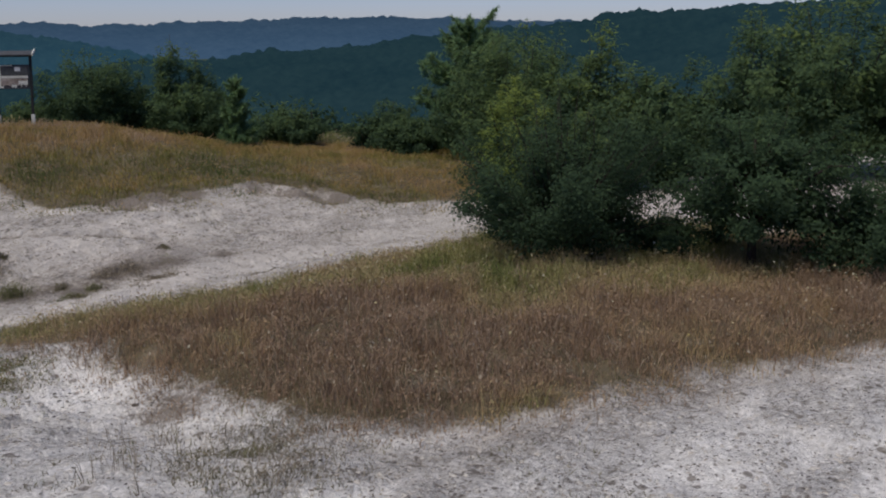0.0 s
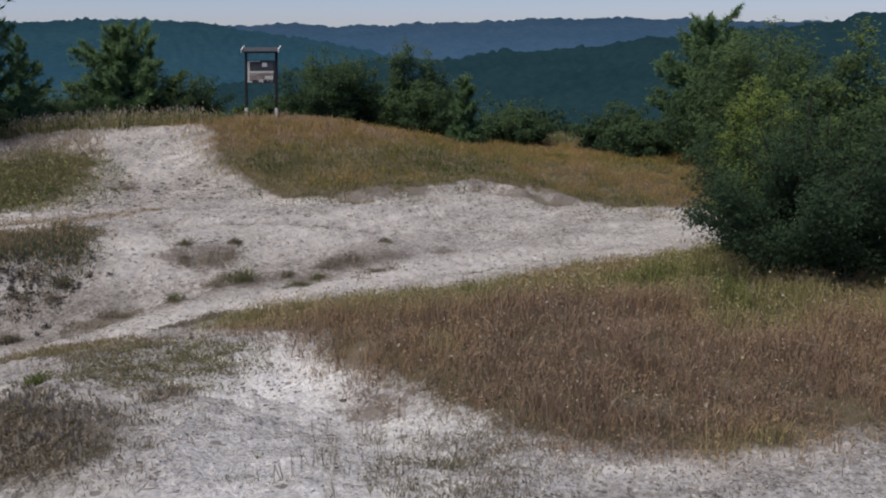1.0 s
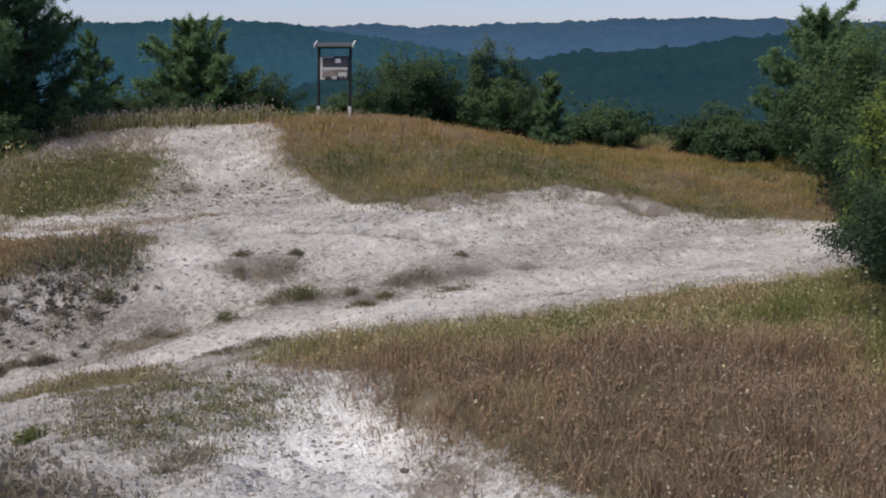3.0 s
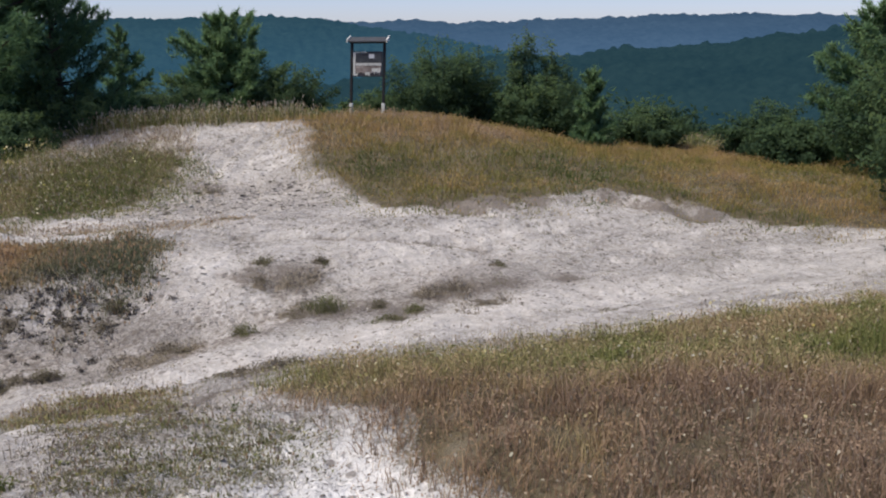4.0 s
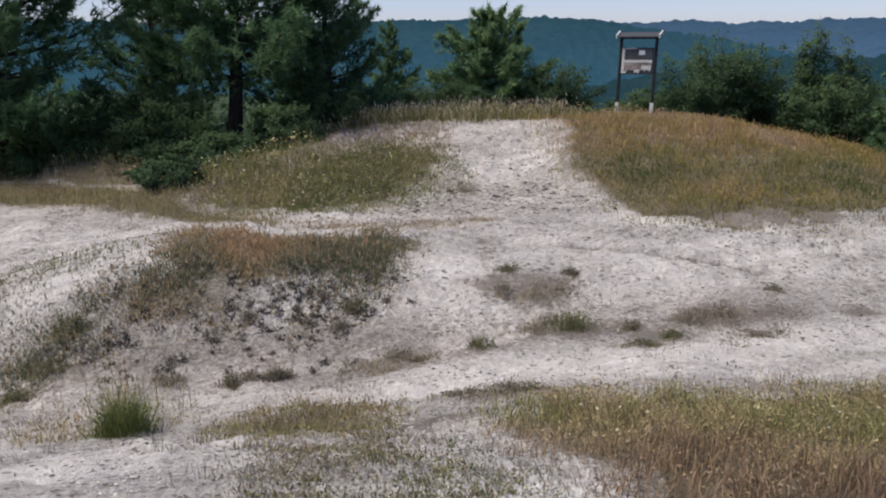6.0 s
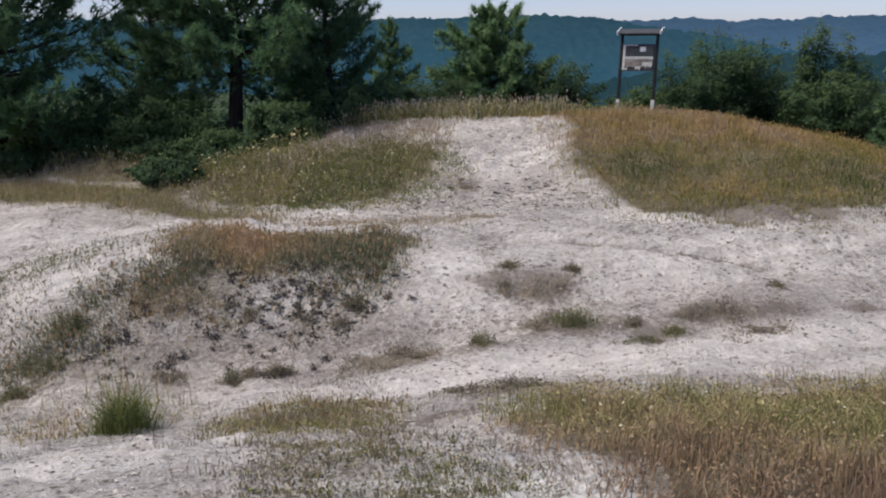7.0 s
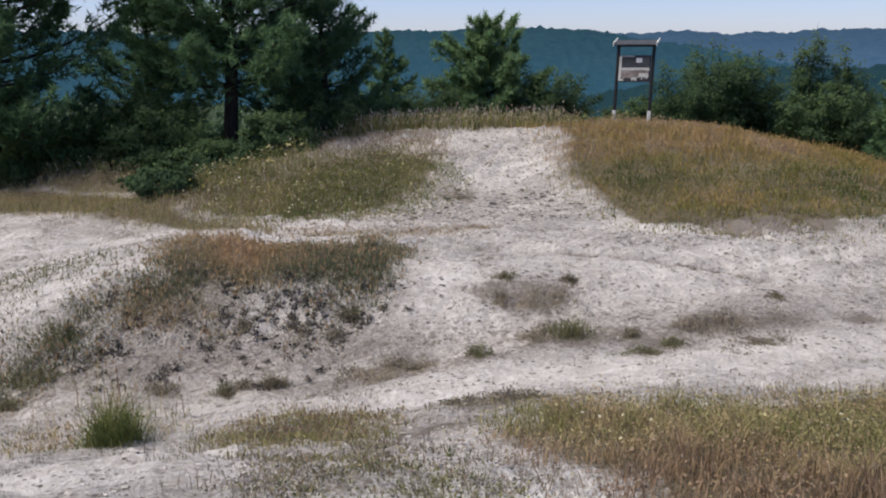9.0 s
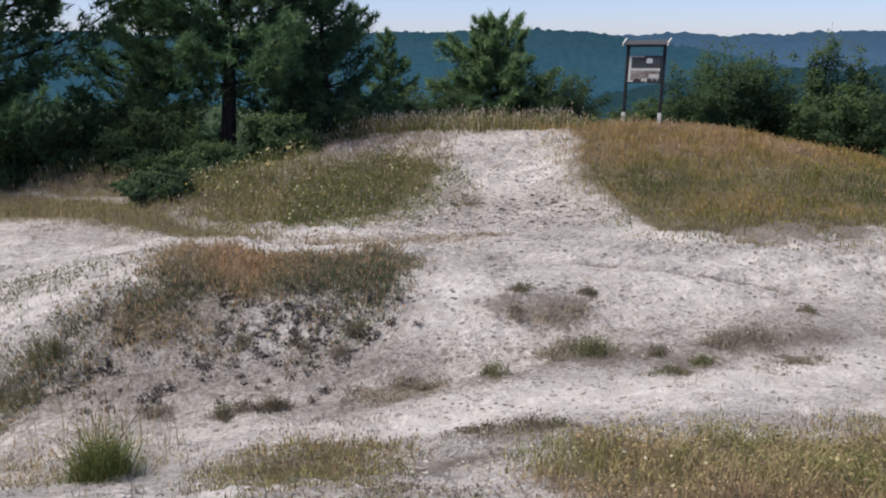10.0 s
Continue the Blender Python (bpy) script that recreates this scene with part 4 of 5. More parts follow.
def strew(name, label, shapes, mat, seed):
    g = np.random.default_rng(seed)
    kinds = [pebble(g) for _ in range(6)]
    b = Build()
    for shape, density, small, large, gaps in shapes:
        x, y, _ = scatter(shape, density, 0.02, seed + int(density), gaps, 0.7)
        open_ground = turf_cover(x, y) < 0.3
        x, y = x[open_ground], y[open_ground]
        z = land(x, y)
        for i in range(len(x)):
            v, f = kinds[i % 6]
            s, a = small + (large - small) * g.uniform(0, 1) ** 4, g.uniform(0, 6.28)
            c, d = math.cos(a), math.sin(a)
            w = v * s
            b.put(np.stack([x[i] + c * w[:, 0] - d * w[:, 1], y[i] + d * w[:, 0] + c * w[:, 1], z[i] + w[:, 2] + s * 0.02], -1), f)
    stuff(name, b, mat, label, "stones")


GRAVEL = [(-0.4, -2.2), (2.7, -3.1), (6.0, -4.4), (5.0, -6.0), (0.5, -6.0), (-1.2, -3.5)]
SLOPE = [(0.0, 10.0), (2.4, 9.6), (2.4, 13.0), (2.8, 14.6), (0.6, 14.5), (0.4, 12.0)]
FACE = [(-4.4, 6.5), (-3.6, 6.0), (-1.3, 6.1), (-1.0, 7.0), (-1.8, 7.3), (-3.3, 7.1)]
SPOTS = [(-2.7, 6.35), (-1.9, 6.15), (-1.25, 6.3), (-1.1, 6.9), (-1.8, 7.05), (-2.6, 7.0)]
RUBBLE = [(-1.7, 10.0), (-0.5, 10.6), (0.4, 11.6), (1.4, 11.4), (2.2, 10.6), (2.2, 9.8), (1.0, 9.5), (-1.0, 9.4)]
NEAR_CRUST = [(-3.6, 3.2), (-3.6, 1.2), (-2.4, 0.4), (-1.4, 0.2), (-0.7, -0.6), (-0.6, 1.0), (-0.9, 3.0), (-2.0, 3.6)]
FRONT = [(-2.4, 0.2), (-2.6, -2.0), (-1.6, -3.6), (0.4, -5.0), (3.0, -5.4), (3.0, -3.3), (0.0, -2.3), (-0.6, -1.4), (-0.7, 0.4)]
strew("chalk_pebbles", "small pale chalk pebbles scattered over the ground", ((OPEN_CHALK, 24, 0.008, 0.03, 0.35), (SLOPE, 61, 0.012, 0.045, 0.3), (RUBBLE, 130, 0.014, 0.06, 0.3), (NEAR_CRUST, 90, 0.008, 0.03, 0.4), (FRONT, 90, 0.008, 0.03, 0.3)), STONE, 51)
strew("dark_gravel", "small dark stones and clods on white chalk",
      ((OPEN_CHALK, 34, 0.005, 0.018, 0.42), (GRAVEL, 190, 0.005, 0.012, 0.3), (SLOPE, 60, 0.01, 0.04, 0.40), (RUBBLE, 95, 0.012, 0.06, 0.40), (NEAR_CRUST, 70, 0.005, 0.016, 0.42), (FACE, 90, 0.014, 0.055, 0.34), (SPOTS, 150, 0.022, 0.05, 0.30), (FRONT, 150, 0.005, 0.014, 0.30)), CLOD, 52)


def crumbs(name, label, shapes, mat, seed):
    """Flat crumbs of earth and lichen, six-cornered, in drifts over the chalk."""
    g = np.random.default_rng(seed)
    b = Build()
    corner = np.array([(1, 0, 0), (0.2, 0.8, 0), (-0.9, 0.3, 0), (-0.3, -0.8, 0), (0, 0.1, 0.20), (0.1, 0, -0.2)])
    sides = np.array([(0, 1, 4), (1, 2, 4), (2, 3, 4), (3, 0, 4), (1, 0, 5), (2, 1, 5), (3, 2, 5), (0, 3, 5)])
    for shape, density, small, large, gaps in shapes:
        x, y, _ = scatter(shape, density, 0.02, seed + int(density), gaps, 0.55)
        open_ground = turf_cover(x, y) < 0.35
        x, y = x[open_ground], y[open_ground]
        n = len(x)
        s, a = (small + (large - small) * g.uniform(0, 1, n) ** 3)[:, None], g.uniform(0, 6.28, n)[:, None]
        v = corner[None] * g.uniform(0.6, 1.3, (n, 6, 1)) * s[:, :, None]
        vx, vy = v[:, :, 0] * np.cos(a) - v[:, :, 1] * np.sin(a), v[:, :, 0] * np.sin(a) + v[:, :, 1] * np.cos(a)
        v = np.stack([x[:, None] + vx, y[:, None] + vy * 0.7, land(x, y)[:, None] + v[:, :, 2]], -1)
        b.put(v.reshape(-1, 3), (np.arange(n)[:, None, None] * 6 + sides[None]).reshape(-1, 3))
    stuff(name, b, mat, label, "crumbs")


TRACK = [(-1.2, 4.6), (1.0, 4.2), (4.0, 4.6), (7.0, 5.2), (8.0, 6.2), (5.5, 8.2), (2.6, 8.6), (0.5, 9.4), (-1.0, 9.6), (-0.7, 7.0), (-0.9, 5.6)]
crumbs("earth_crumbs", "dark crumbs of earth and lichen strewn over white chalk",
       ((FRONT, 260, 0.006, 0.022, 0.34), (NEAR_CRUST, 280, 0.007, 0.028, 0.36), (TRACK, 150, 0.012, 0.042, 0.42), (SLOPE, 110, 0.012, 0.045, 0.40), (GRAVEL, 240, 0.006, 0.018, 0.36), (RUBBLE, 120, 0.012, 0.05, 0.38)), EARTH, 55)
crumbs("chalk_flakes", "pale flakes of chalk lying on the crust",
       ((FRONT, 200, 0.008, 0.03, 0.34), (NEAR_CRUST, 160, 0.008, 0.032, 0.36), (SLOPE, 80, 0.012, 0.05, 0.36), (RUBBLE, 90, 0.014, 0.055, 0.34)), STONE, 57)


# ---- trees and bushes ----
def unit(g, n):
    v = g.normal(0, 1, (n, 3))
    return v / np.linalg.norm(v, axis=1)[:, None]


def leaves(b, centres, spread_by, each, size, tone, g, heart=None):
    """Clumps of small pointed leaves round the centres, most of them turned outwards and up to the light."""
    n = len(centres) * each
    c = np.repeat(centres, each, 0) + g.normal(0, 1, (n, 3)) * spread_by * np.array([1, 1, 0.7])
    out = c - (centres.mean(0) if heart is None else heart)
    out /= np.linalg.norm(out, axis=1)[:, None] + 1e-9
    facing = out * 0.8 + np.array([0, 0, 0.45]) + unit(g, n) * 0.75
    facing /= np.linalg.norm(facing, axis=1)[:, None] + 1e-9
    along = np.cross(facing, unit(g, n))
    along /= np.linalg.norm(along, axis=1)[:, None] + 1e-9
    across = np.cross(facing, along)
    s = size * g.uniform(0.55, 1.35, n)[:, None]
    v = np.stack([c - along * s * 0.45 - across * s * 0.28, c - along * s * 0.25 + across * s * 0.34, c + along * s * 0.65], 1).reshape(-1, 3)
    t = np.repeat(np.repeat(tone, each) + g.normal(0, 0.05, n), 3)
    b.put(v, np.arange(n)[:, None] * 3 + np.array([0, 1, 2]), np.clip(t, 0, 1))


def crown_points(g, n, height, radius, gap, taper, seed):
    """Clump centres in an uneven crown; taper 0 round, 1 pointed."""
    out = []
    while len(out) < n:
        d = unit(g, 1)[0]
        lobe = 0.78 + 0.75 * rough_noise(np.array(d[0] * 2.1 + seed), np.array(d[1] * 2.1 + d[2] * 1.7), 3, seed)
        r = g.uniform(0.25, 1) ** 0.45 * lobe
        p = d * r
        t = (p[2] + 1) / 2
        wide = 1 - taper * np.clip(t, 0, 1)
        out.append((p[0] * radius * wide * (1.35 if taper else 1), p[1] * radius * wide * (1.35 if taper else 1), gap + (height - gap) * np.clip(t, 0.0, 1.12)))
    return np.array(out)


def bush(name, label, category, x, y, height, radius, seed, gap=0.1, arms=46, each=26, leaf=0.055, tone=0.35, taper=0.0, group="", top_tone=0.0):
    """Stems, limbs that arch outwards, and leaves along their outer halves."""
    g = np.random.default_rng(seed)
    ob = thing(name, (x, y, float(land(x, y)) - 0.03), label, category, group)
    single = gap > 0.35
    if single:
        w = Build()
        steps = np.linspace(0, 1, 7)[:, None]
        w.tube(np.array([0, 0, height * 0.8]) * steps + g.normal(0, 0.03, (7, 3)) * steps, np.linspace(0.06, 0.014, 7), 8)
        part("trunk", w.mesh("trunk", BARK, True), ob, "dark bark")
    twigs, pts, ways = Build(), [], []
    for k in range(arms):
        a, f = k * 2.4 + g.uniform(-0.4, 0.4), (k + 0.5) / arms
        root = np.array([0, 0, gap + (height - gap) * 0.45 * f]) if single else np.array([np.cos(a), np.sin(a), 0]) * 0.10 * g.uniform(0, 1)
        end_z = gap + (height - gap) * (0.10 + 0.95 * f) * g.uniform(0.85, 1.08)
        wide = radius * (np.sqrt(max(0.03, 1 - (2 * f - 0.75) ** 2 / 1.6)) if not taper else (1.05 - f) ** 0.8 + 0.08) * g.uniform(0.45, 1.32)
        end = np.array([np.cos(a) * wide, np.sin(a) * wide, end_z])
        s = np.linspace(0, 1, 6)[:, None]
        line = root + (end - root) * s + np.array([0, 0, 0.22 * height * (1 - f)]) * s * (1 - s) + g.normal(0, 0.03, (6, 3)) * s
        if k % 7 == 0:
            w = Build()
            w.tube(line, np.linspace(0.026, 0.005, 6), 6)
            part("limb", w.mesh("limb", BARK, True), ob)
        else:
            twigs.tube(line, np.linspace(0.014, 0.003, 6), 4)
        n = int(10 + 14 * wide / radius)
        at = g.uniform(0.30, 1.04, n) ** 0.75
        place = np.stack([np.interp(at, s[:, 0], line[:, c]) for c in range(3)], -1)
        pts.append(place + g.normal(0, 1, (n, 3)) * (radius * 0.16 * (1.25 - at))[:, None] * np.array([1, 1, 0.8]))
    tagged(part("twigwork", twigs.mesh("twigwork", BARK), ob), kind="stuff")
    pts = np.concatenate(pts)
    w = Build()
    # leaf tone rises from the foot of the crown to its top, scattered at random
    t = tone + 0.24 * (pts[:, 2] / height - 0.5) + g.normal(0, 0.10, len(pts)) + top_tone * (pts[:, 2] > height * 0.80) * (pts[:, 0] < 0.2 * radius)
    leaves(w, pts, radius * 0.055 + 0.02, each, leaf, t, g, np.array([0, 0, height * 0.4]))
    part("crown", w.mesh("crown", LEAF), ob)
    return ob


def pine(name, label, x, y, height, radius, seed, bare=0.15, tufts=26, needle=0.13, whorls=13, arms=5, tone=0.4, group="", sharp=1.0):
    """A pine in layers: limbs in whorls, needle sprays along them."""
    g = np.random.default_rng(seed)
    ob = thing(name, (x, y, float(land(x, y)) - 0.05), label, "pine tree", group)
    w = Build()
    zs = np.linspace(0, height, 9)
    sway = np.stack([0.05 * np.sin(zs * 1.3 + seed), 0.05 * np.cos(zs * 1.1 + seed), zs], -1)
    w.tube(sway, np.linspace(0.03 + 0.018 * height, 0.012, 9), 9)
    part("trunk", w.mesh("trunk", BARK, True), ob, "dark pine trunk")
    twigs, tips, ways = Build(), [], []
    for i in range(whorls):
        f = bare + (1 - bare) * (i / (whorls - 1)) ** 0.95
        long = radius * (1 - f ** 1.6) ** (0.8 * sharp) * (0.80 + 0.20 * np.sin(i * 2.2)) + 0.08
        for k in range(arms):
            a = k / arms * 6.28 + i * 1.3 + g.uniform(-0.4, 0.4)
            reach = long * g.uniform(0.6, 1.15)
            root = np.array([0, 0, height * f * 0.985 - g.uniform(0, 0.2)])
            s = np.linspace(0, 1, 5)[:, None]
            end = np.array([np.cos(a), np.sin(a), g.uniform(-0.08, 0.28) + 0.6 * f * f]) * reach
            sag = np.array([0, 0, 0.22 * reach])
            line = root + end * s + sag * s ** 2 - sag * s * (1 - s)
            if k == 0 and i % 2 == 0:
                w = Build()
                w.tube(line, np.linspace(0.016 + 0.012 * reach, 0.005, 5), 5)
                part("limb", w.mesh("limb", BARK, True), ob)
            else:
                twigs.tube(line, np.linspace(0.012 + 0.010 * reach, 0.004, 5), 4)
            n = max(7, int(tufts * reach / radius * 1.25))
            at = g.uniform(0.22, 1.0, n) ** 0.7
            place = root + end * at[:, None] + sag * at[:, None] ** 2 - sag * (at * (1 - at))[:, None]
            off = g.normal(0, 1, (n, 3)) * (reach * 0.20 * (1.2 - at))[:, None] * np.array([1, 1, 0.6])
            tips.append(place + off)
            ways.append(end / reach + off * 1.2 + np.array([0, 0, 0.5]))
    tips.append(np.array([[sway[-1][0], sway[-1][1], height + 0.03 * q] for q in range(4)]))
    ways.append(np.array([[0, 0, 1.0]] * 4))
    tagged(part("twigwork", twigs.mesh("twigwork", BARK), ob), kind="stuff")
    p, d = np.concatenate(tips), np.concatenate(ways)
    d = d / np.linalg.norm(d, axis=1)[:, None]
    each = 11
    n = len(p) * each
    base = np.repeat(p, each, 0) - np.repeat(d, each, 0) * g.uniform(0, 0.16, n)[:, None]
    way = np.repeat(d, each, 0) * 0.6 + unit(g, n) * 0.85
    way /= np.linalg.norm(way, axis=1)[:, None]
    out = base - np.array([0, 0, height * 0.35])
    out /= np.linalg.norm(out, axis=1)[:, None]
    across = np.cross(way, out * 0.8 + np.array([0, 0, 0.4]) + unit(g, n) * 0.7)
    across /= np.linalg.norm(across, axis=1)[:, None] + 1e-9
    size = needle * g.uniform(0.6, 1.2, n)[:, None]
    v = np.stack([base - across * 0.016, base + across * 0.016, base + way * size], 1).reshape(-1, 3)
    # needle tone grows with height up the tree, varied spray by spray
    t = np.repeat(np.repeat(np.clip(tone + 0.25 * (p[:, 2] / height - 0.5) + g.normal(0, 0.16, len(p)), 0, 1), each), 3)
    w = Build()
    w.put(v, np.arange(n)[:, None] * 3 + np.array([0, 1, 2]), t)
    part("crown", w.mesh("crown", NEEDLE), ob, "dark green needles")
    return ob


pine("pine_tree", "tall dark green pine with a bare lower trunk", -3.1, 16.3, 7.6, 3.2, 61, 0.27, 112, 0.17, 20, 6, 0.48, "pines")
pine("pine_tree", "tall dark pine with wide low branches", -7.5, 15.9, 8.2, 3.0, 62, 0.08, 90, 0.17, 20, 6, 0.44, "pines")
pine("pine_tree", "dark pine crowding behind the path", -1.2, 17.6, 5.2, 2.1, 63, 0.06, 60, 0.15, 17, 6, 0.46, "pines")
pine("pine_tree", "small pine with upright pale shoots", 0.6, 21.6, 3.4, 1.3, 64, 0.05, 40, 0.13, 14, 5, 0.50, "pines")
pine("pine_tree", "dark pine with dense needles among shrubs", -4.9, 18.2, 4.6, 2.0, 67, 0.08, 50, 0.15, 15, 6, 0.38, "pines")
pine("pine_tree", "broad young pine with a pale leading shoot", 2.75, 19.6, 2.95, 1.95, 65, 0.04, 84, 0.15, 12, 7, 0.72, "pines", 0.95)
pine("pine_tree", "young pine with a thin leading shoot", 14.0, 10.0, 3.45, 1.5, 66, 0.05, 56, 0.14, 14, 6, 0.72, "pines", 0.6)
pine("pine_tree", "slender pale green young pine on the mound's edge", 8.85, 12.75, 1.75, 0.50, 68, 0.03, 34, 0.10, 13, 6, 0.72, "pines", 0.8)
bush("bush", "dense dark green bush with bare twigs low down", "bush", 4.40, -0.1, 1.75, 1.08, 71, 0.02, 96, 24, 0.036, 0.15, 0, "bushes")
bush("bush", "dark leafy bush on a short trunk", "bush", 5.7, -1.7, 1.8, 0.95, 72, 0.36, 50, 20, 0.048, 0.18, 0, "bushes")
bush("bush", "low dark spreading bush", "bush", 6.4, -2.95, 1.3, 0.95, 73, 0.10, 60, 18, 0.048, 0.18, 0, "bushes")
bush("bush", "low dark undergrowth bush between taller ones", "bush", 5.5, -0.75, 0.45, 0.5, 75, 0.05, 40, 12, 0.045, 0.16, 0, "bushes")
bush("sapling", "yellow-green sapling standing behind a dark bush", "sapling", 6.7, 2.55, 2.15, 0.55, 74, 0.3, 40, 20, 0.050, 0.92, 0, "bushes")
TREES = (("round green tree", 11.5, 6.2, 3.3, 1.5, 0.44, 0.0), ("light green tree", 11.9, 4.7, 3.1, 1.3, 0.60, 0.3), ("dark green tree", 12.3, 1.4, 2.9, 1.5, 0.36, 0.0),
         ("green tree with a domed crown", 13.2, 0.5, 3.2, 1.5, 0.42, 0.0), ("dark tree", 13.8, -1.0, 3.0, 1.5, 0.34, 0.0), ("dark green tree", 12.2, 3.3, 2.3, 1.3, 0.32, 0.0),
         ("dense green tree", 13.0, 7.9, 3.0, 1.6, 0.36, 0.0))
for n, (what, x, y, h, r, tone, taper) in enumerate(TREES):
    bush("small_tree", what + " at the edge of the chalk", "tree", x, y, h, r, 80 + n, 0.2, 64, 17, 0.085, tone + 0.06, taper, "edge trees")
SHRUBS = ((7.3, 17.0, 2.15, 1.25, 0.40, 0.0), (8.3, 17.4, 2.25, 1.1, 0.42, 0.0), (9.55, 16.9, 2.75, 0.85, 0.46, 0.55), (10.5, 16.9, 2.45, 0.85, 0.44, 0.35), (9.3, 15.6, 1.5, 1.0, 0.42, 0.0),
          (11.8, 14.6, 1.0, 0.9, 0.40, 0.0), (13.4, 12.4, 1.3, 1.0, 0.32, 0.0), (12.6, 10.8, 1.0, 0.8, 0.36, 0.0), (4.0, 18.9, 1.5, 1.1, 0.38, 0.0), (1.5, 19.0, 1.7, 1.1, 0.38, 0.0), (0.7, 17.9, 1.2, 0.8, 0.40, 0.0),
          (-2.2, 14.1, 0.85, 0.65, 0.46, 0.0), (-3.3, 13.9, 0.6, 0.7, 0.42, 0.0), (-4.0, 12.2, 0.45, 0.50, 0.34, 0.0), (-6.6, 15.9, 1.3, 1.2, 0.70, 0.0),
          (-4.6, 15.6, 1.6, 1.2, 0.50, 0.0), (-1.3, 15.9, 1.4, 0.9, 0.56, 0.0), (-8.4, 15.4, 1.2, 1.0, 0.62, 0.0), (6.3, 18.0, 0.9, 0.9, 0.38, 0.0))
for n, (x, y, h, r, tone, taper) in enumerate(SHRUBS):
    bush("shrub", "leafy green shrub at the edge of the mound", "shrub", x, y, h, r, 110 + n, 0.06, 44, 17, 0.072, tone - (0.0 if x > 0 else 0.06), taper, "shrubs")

# the wood that falls away behind the mound, crown beside crown
b, trunks = Build(), Build()
g = np.random.default_rng(97)
for n in range(150):
    turn, r = g.uniform(-38, 95), g.uniform(23, 80)
    a = np.radians(turn)
    x, y = 2 + r * np.sin(a), 3 + r * np.cos(a)
    z, h = float(ground(x, y)), g.uniform(3.5, 6.5)
    h = min(h, 3.3 - r * (0.025 if turn < 4 else 0.070) - z)
    if h < 1:
        continue
    pts = crown_points(g, 20, h, 0.32 * h + 0.5, 0.15 * h, 0.3, n) + np.array([x, y, z])
    leaves(b, pts, 0.11 * h, 30, 0.18 + 0.0025 * r, np.full(len(pts), g.uniform(0.15, 0.45)), g)
    trunks.tube([(x, y, z - 0.2), (x, y, z + h * 0.5), (x, y, z + h * 0.8)], [0.12, 0.08, 0.03], 5)
stuff("woodland", b, LEAF, "dense mixed green woodland falling away into the valley", "woodland")
stuff("woodland_trunks", trunks, BARK, "dark trunks of the valley woodland", "woodland")


# ---- the notice board ----
def box(b, x0, x1, y0, y1, z0, z1, lean=0.0, bevel=0.006):
    """A bevelled bar, its top shifted sideways by lean times the height."""
    bm = bmesh.new()
    bmesh.ops.create_cube(bm, size=1.0)
    bmesh.ops.scale(bm, vec=(x1 - x0, y1 - y0, z1 - z0), verts=bm.verts)
    bmesh.ops.translate(bm, vec=((x0 + x1) / 2, (y0 + y1) / 2, (z0 + z1) / 2), verts=bm.verts)
    bmesh.ops.bevel(bm, geom=bm.edges[:], offset=min(bevel, (y1 - y0) * 0.3, (x1 - x0) * 0.3, (z1 - z0) * 0.3), segments=1, affect="EDGES")
    bmesh.ops.triangulate(bm, faces=bm.faces[:])
    bm.verts.index_update()
    v = np.array([q.co[:] for q in bm.verts])
    v[:, 0] += lean * v[:, 2]
    b.put(v, np.array([[q.index for q in f.verts] for f in bm.faces]))
    bm.free()


def bar(name, span, mat, parent, label="", lean=0.045):
    b = Build()
    box(b, *span, lean)
    return part(name, b.mesh(name, mat), parent, label)


def plate(b, corners, thick):
    """A board through four corners, its thickness downwards."""
    v = np.array(corners, float)
    v = np.concatenate([v, v - (0, 0, thick)])
    b.put(v, [(0, 1, 2, 3), (7, 6, 5, 4), (0, 4, 5, 1), (1, 5, 6, 2), (2, 6, 7, 3), (3, 7, 4, 0)])


def ragged(b, x0, x1, z0, z1, y, lower, g, lean):
    """A torn sheet: straight above, its lower edge uneven by the share given."""
    n = 13
    x = np.linspace(x0, x1, n)
    low = z0 + (z1 - z0) * lower * g.uniform(0, 1, n)
    top, front = np.full(n, z1), np.full(n, y)
    v = np.concatenate([np.stack([x + lean * low, front, low], -1), np.stack([x + lean * top, front, top], -1)])
    v = np.concatenate([v, v + (0, 0.004, 0)])
    k = np.arange(n - 1)
    b.put(v, np.concatenate([np.stack([k, k + 1, k + n + 1, k + n], -1), np.stack([k + 2 * n, k, k + 1, k + 2 * n + 1], -1)]))


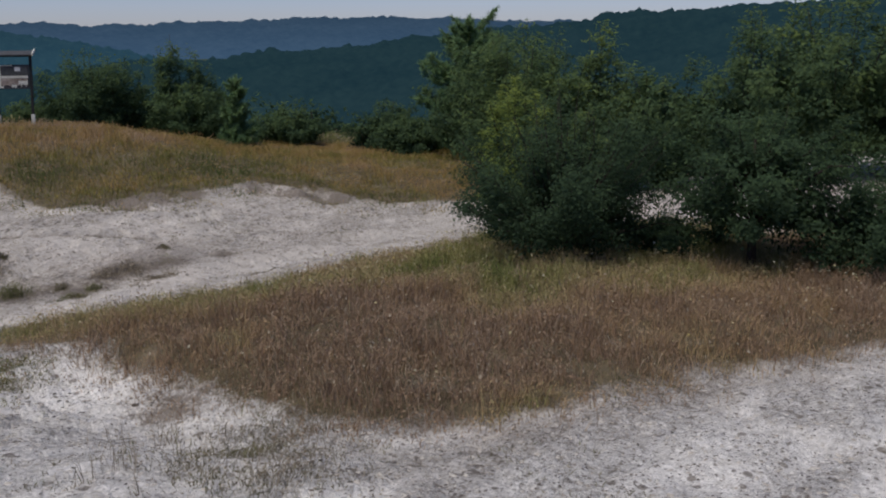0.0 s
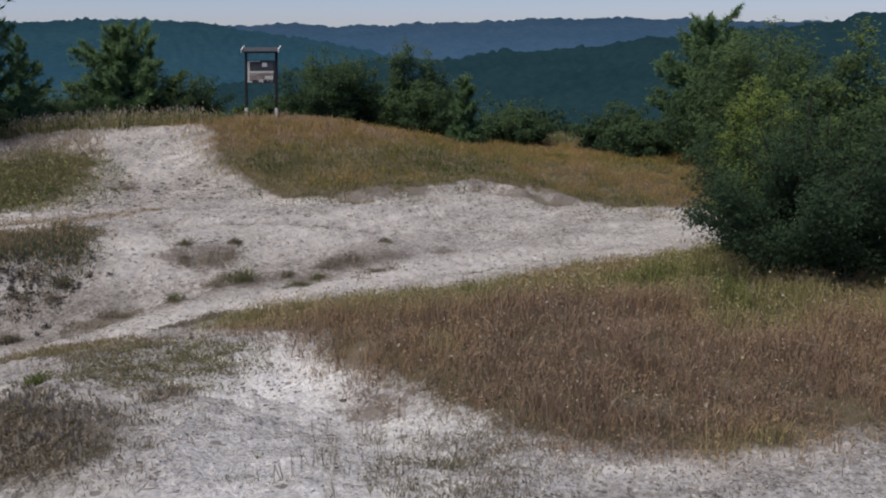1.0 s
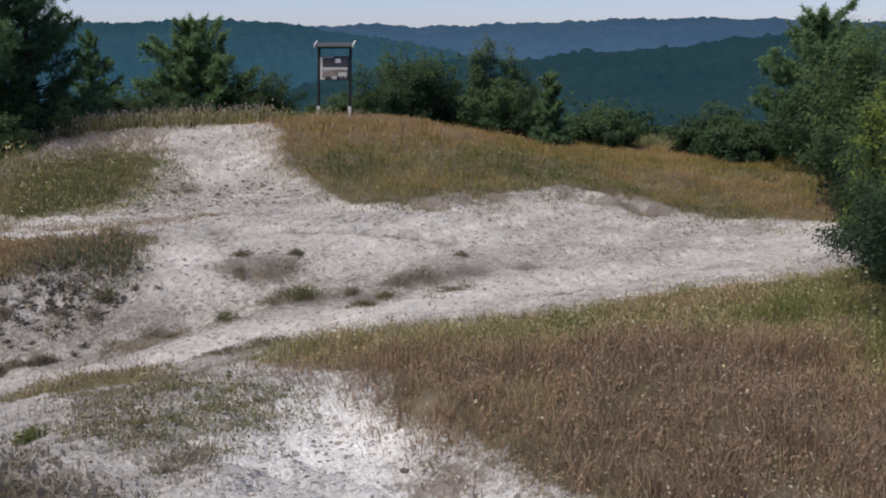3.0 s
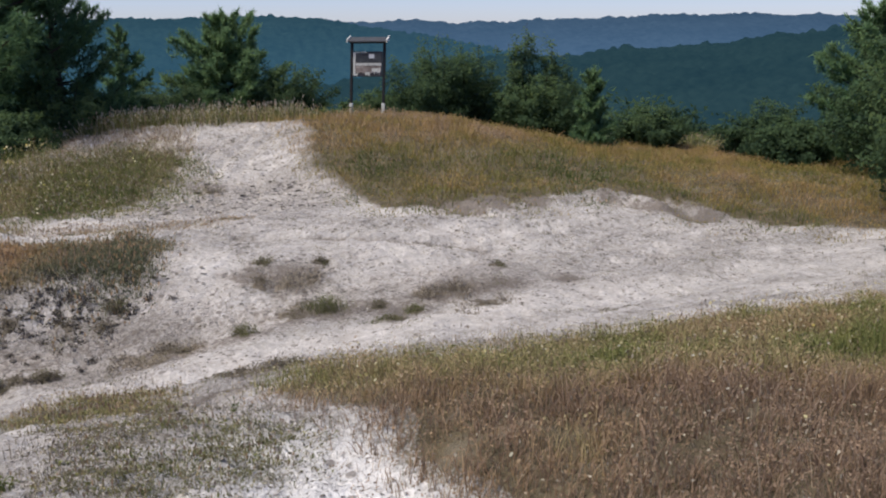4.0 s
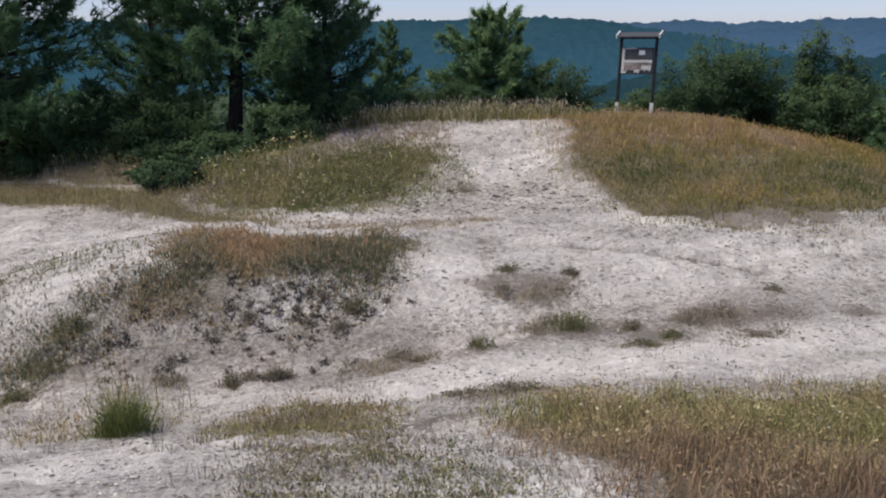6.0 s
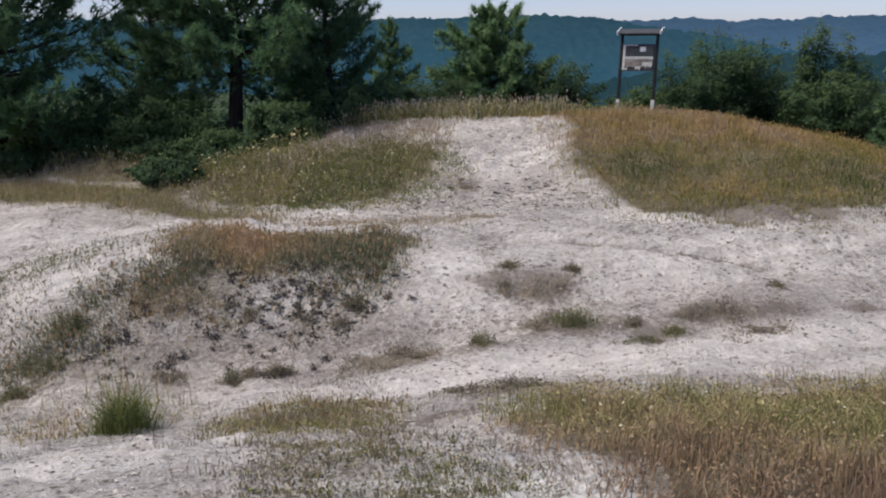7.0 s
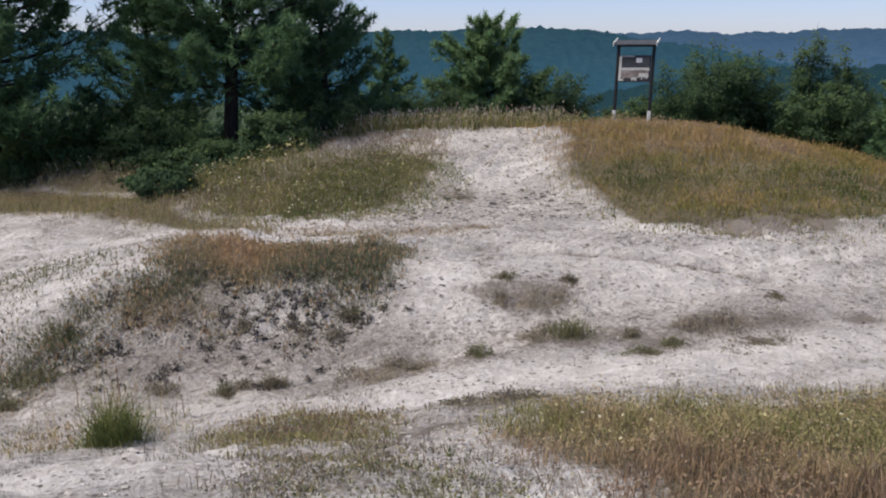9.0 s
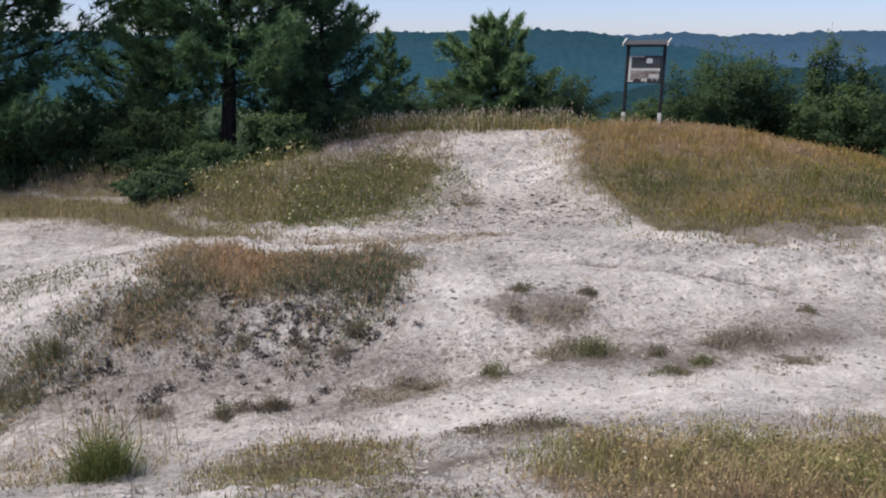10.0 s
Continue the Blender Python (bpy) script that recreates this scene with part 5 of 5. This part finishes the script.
def notice_board():
    base, lean = float(land(5.17, 16.32)), 0.042
    ob = thing("notice_board", (5.17, 16.32, base, 0, 0, -33), "roofed dark wooden notice board with a torn faded panel, leaning slightly", "notice board")
    g = np.random.default_rng(17)
    top = 3.36 - base
    for x in (-0.37, 0.37):
        bar("post", (x - 0.029, x + 0.029, -0.033, 0.033, 0.22, top), DARK_WOOD, ob, "dark wooden post", lean)
        bar("post_foot", (x - 0.038, x + 0.038, -0.04, 0.04, -0.12, 0.25), PALE_PAINT, ob, "pale painted post foot", lean)
    bar("crossbeam", (-0.41, 0.41, -0.05, -0.012, top - 0.055, top + 0.01), DARK_WOOD, ob, "", lean)
    b, shift = Build(), lean * top
    plate(b, [(-0.44 + shift, -0.17, top), (0.44 + shift, -0.17, top), (0.44 + shift, 0.17, top + 0.085), (-0.44 + shift, 0.17, top + 0.085)], 0.022)
    part("roof", b.mesh("roof", GREY_BOARD), ob, "weathered grey sloping roof board")
    for end in (-0.448, 0.448):
        b = Build()
        plate(b, [(end - 0.013 + shift, -0.18, top + 0.03), (end + 0.013 + shift, -0.18, top + 0.03), (end + 0.013 + shift, 0.19, top + 0.125), (end - 0.013 + shift, 0.19, top + 0.125)], 0.065)
        part("barge_board", b.mesh("barge_board", PALE_PAINT), ob, "pale barge board")
    low, high = 2.58 - base, 3.13 - base
    panel = bar("panel", (-0.335, 0.335, -0.045, -0.012, low, high), PRINT_DARK, ob, "dark backing panel under torn prints", lean)
    h = high - low
    for name, x0, x1, z0, z1, mat, lower, deep in (
            ("upper_print", -0.27, 0.30, 0.56, 0.94, PRINT_GREY, 0.0, 0.052), ("white_margin", -0.325, -0.275, 0.10, 0.98, PALE_PAINT, 0.05, 0.052),
            ("top_margin", -0.27, -0.02, 0.945, 0.985, PALE_PAINT, 0.3, 0.052), ("pale_picture", 0.03, 0.15, 0.72, 0.90, PANEL, 0.1, 0.057),
            ("heading", -0.14, 0.0, 0.84, 0.90, PRINT_DARK, 0.0, 0.057), ("white_strip", -0.27, 0.31, 0.43, 0.545, PALE_PAINT, 0.15, 0.052),
            ("brown_picture", -0.27, 0.30, 0.12, 0.42, PRINT_BROWN, 0.45, 0.052), ("torn_corner", 0.10, 0.30, 0.04, 0.33, PALE_PAINT, 0.75, 0.057),
            ("torn_scrap", -0.33, -0.22, 0.02, 0.12, PALE_PAINT, 0.5, 0.057), ("lower_scrap", -0.05, 0.06, 0.02, 0.18, PALE_PAINT, 0.5, 0.057)):
        b = Build()
        ragged(b, x0, x1, low + z0 * h, low + z1 * h, -deep, lower, g, lean)
        part(name, b.mesh(name, mat), panel)
    return ob


notice_board()
b = Build()
box(b, -0.32, 0.32, -0.05, 0.05, 0.0, 0.04)
plank = new("plank", b.mesh("plank", PALE_PAINT))
plank.matrix_basis = pose(-7.15, 15.0, float(land(-7.15, 15.0)) + 0.28, 0, 0, 12)
tagged(plank, "pale plank lying among dark undergrowth", "plank")

# ---- single stones, clods and tufts ----
CLODS = ((0.54, 11.68, 0.09), (1.24, 11.5, 0.07), (0.30, 11.3, 0.06), (0.75, 11.9, 0.05), (1.5, 11.1, 0.05), (0.95, 10.7, 0.05), (1.8, 12.4, 0.05), (0.2, 10.9, 0.05),
         (1.35, 12.9, 0.04), (2.0, 10.4, 0.05), (0.6, 12.5, 0.04), (3.45, 5.3, 0.04), (3.25, 4.9, 0.035), (2.4, 4.6, 0.03), (-0.3, 2.6, 0.05), (-0.9, -0.1, 0.045))
g = np.random.default_rng(131)
for x, y, s in CLODS:
    v, f = pebble(g, 2)
    b = Build()
    b.put(v * s * np.array([0.8, 0.8, 0.55]), f)
    ob = new("clod", b.mesh("clod", CLOD, True))
    ob.matrix_basis = pose(x, y, float(land(x, y)) + s * 0.1, 0, 0, g.uniform(0, 360))
    tagged(ob, "dark earthy clod lying on white chalk", "clod", "clods on the slope")


def tuft(name, label, category, x, y, height, radius, tone, seed, count=260, heads=0.1, group="tufts on the chalk"):
    g = np.random.default_rng(seed)
    b = Build()
    many = 9 if group else 7
    cores = g.normal(0, 0.5 if group else 0.38, (many, 2)) * radius
    pick = np.minimum(g.integers(0, many, count), g.integers(0, many, count))
    off = g.normal(0, 0.34 if group else 0.48, (count, 2)) * radius
    px, py = x + cores[pick, 0] + off[:, 0], y + (cores[pick, 1] + off[:, 1]) * 0.75
    r = np.hypot(px - x, py - y) / radius
    tall = height * np.clip(1.1 - 0.4 * r, 0.15, 1.1) * (0.35 + 0.75 * chance(pick * 1.7, pick * 0.3 + seed))
    tones = np.clip(tone + 0.35 * (chance(pick * 2.3, pick * 1.1 + seed) - 0.4) + g.normal(0, 0.10, count), 0, 1)
    blades(b, px, py, g, tall, 0.0055, tones, 1.3, heads, 0.7, 0.022)
    lx, ly = px + g.normal(0, 0.15, count) * radius, py + g.normal(0, 0.12, count) * radius
    leaflets(b, lx, ly, g, tall * 0.8, 0.020, tones)
    a = np.arange(10) * 0.6283
    for q, up in ((0.0, 0.002), (0.8, -0.002), (1.5, -0.03)):
        hx, hy = x + radius * q * np.cos(a), y + radius * q * 0.75 * np.sin(a)
        b.v.append(np.stack([hx, hy, land(hx, hy) + up], -1))
        b.t.append(np.full(10, 0.65))
    k, k2 = np.arange(10), (np.arange(10) + 1) % 10
    for ring in (0, 10):
        b.f[4].append(b.n + np.stack([k + ring + 10, k2 + ring + 10, k2 + ring, k + ring], -1))
    b.n += 30
    tagged(new(name, b.mesh(name, TUFT if group else GRASS)), label, category, group)


TUFTS = ((-0.43, 5.44, 0.20, 0.11, 0.10), (0.50, 5.60, 0.26, 0.22, 0.08), (0.20, 5.75, 0.10, 0.24, 0.45), (1.08, 5.38, 0.09, 0.11, 0.12), (1.36, 5.10, 0.09, 0.14, 0.10), (1.04, 4.97, 0.06, 0.18, 0.1),
         (1.69, 5.48, 0.12, 0.20, 0.72), (2.02, 5.40, 0.11, 0.22, 0.7), (2.07, 4.95, 0.06, 0.3, 0.65), (-2.41, 5.54, 0.18, 0.12, 0.15), (-1.28, 5.63, 0.08, 0.26, 0.6), (-1.60, 5.66, 0.07, 0.16, 0.6),
         (-1.0, 5.62, 0.08, 0.2, 0.5), (0.12, 6.82, 0.09, 0.14, 0.2), (0.81, 6.66, 0.09, 0.10, 0.2), (0.29, 6.35, 0.12, 0.20, 0.95), (0.60, 6.36, 0.11, 0.18, 0.95), (0.0, 6.4, 0.07, 0.14, 0.5),
         (2.78, 5.92, 0.07, 0.09, 0.15), (-0.55, 3.75, 0.13, 0.26, 0.4), (-0.9, 3.9, 0.09, 0.20, 0.5), (-2.15, 0.15, 0.13, 0.16, 0.62), (-2.84, 5.48, 0.14, 0.12, 0.15), (-2.68, 5.55, 0.10, 0.12, 0.4),
         (-3.39, 5.61, 0.15, 0.14, 0.45), (-4.65, 6.0, 0.24, 0.22, 0.08), (-4.45, 6.35, 0.20, 0.2, 0.10), (-4.8, 5.6, 0.18, 0.16, 0.10), (0.55, 11.3, 0.06, 0.2, 0.7), (-1.79, 6.2, 0.10, 0.10, 0.35),
         (-2.15, 6.32, 0.10, 0.12, 0.35), (-2.68, 6.4, 0.10, 0.12, 0.35), (-1.62, 6.46, 0.12, 0.14, 0.15))
for n, (x, y, h, r, tone) in enumerate(TUFTS):
    tuft("grass_tuft", ("dark olive" if tone < 0.25 else "olive and straw" if tone < 0.58 else "dry brown") + " tuft growing on bare chalk", "tuft", x, y, h, r, tone if tone < 0.12 else 0.25 + 0.65 * tone, 140 + n, int(150 + 5200 * r * r))
tuft("green_plant", "bright green bushy plant on a chalk edge", "plant", -3.45, 3.75, 0.42, 0.20, 0.0, 190, 800, 0.0, "")
tuft("green_plant", "tall yellow-green feathery plant on a chalk edge", "plant", -3.56, 3.9, 0.62, 0.13, 0.22, 193, 260, 0.1, "")
tuft("green_plant", "low green plant on the chalk verge", "plant", -2.85, 0.85, 0.12, 0.10, 0.03, 191, 200, 0.0, "")
tuft("flower_stalk", "single thin dark upright stalk", "plant", -1.39, 1.86, 0.17, 0.012, 0.12, 192, 14, 0.3, "")
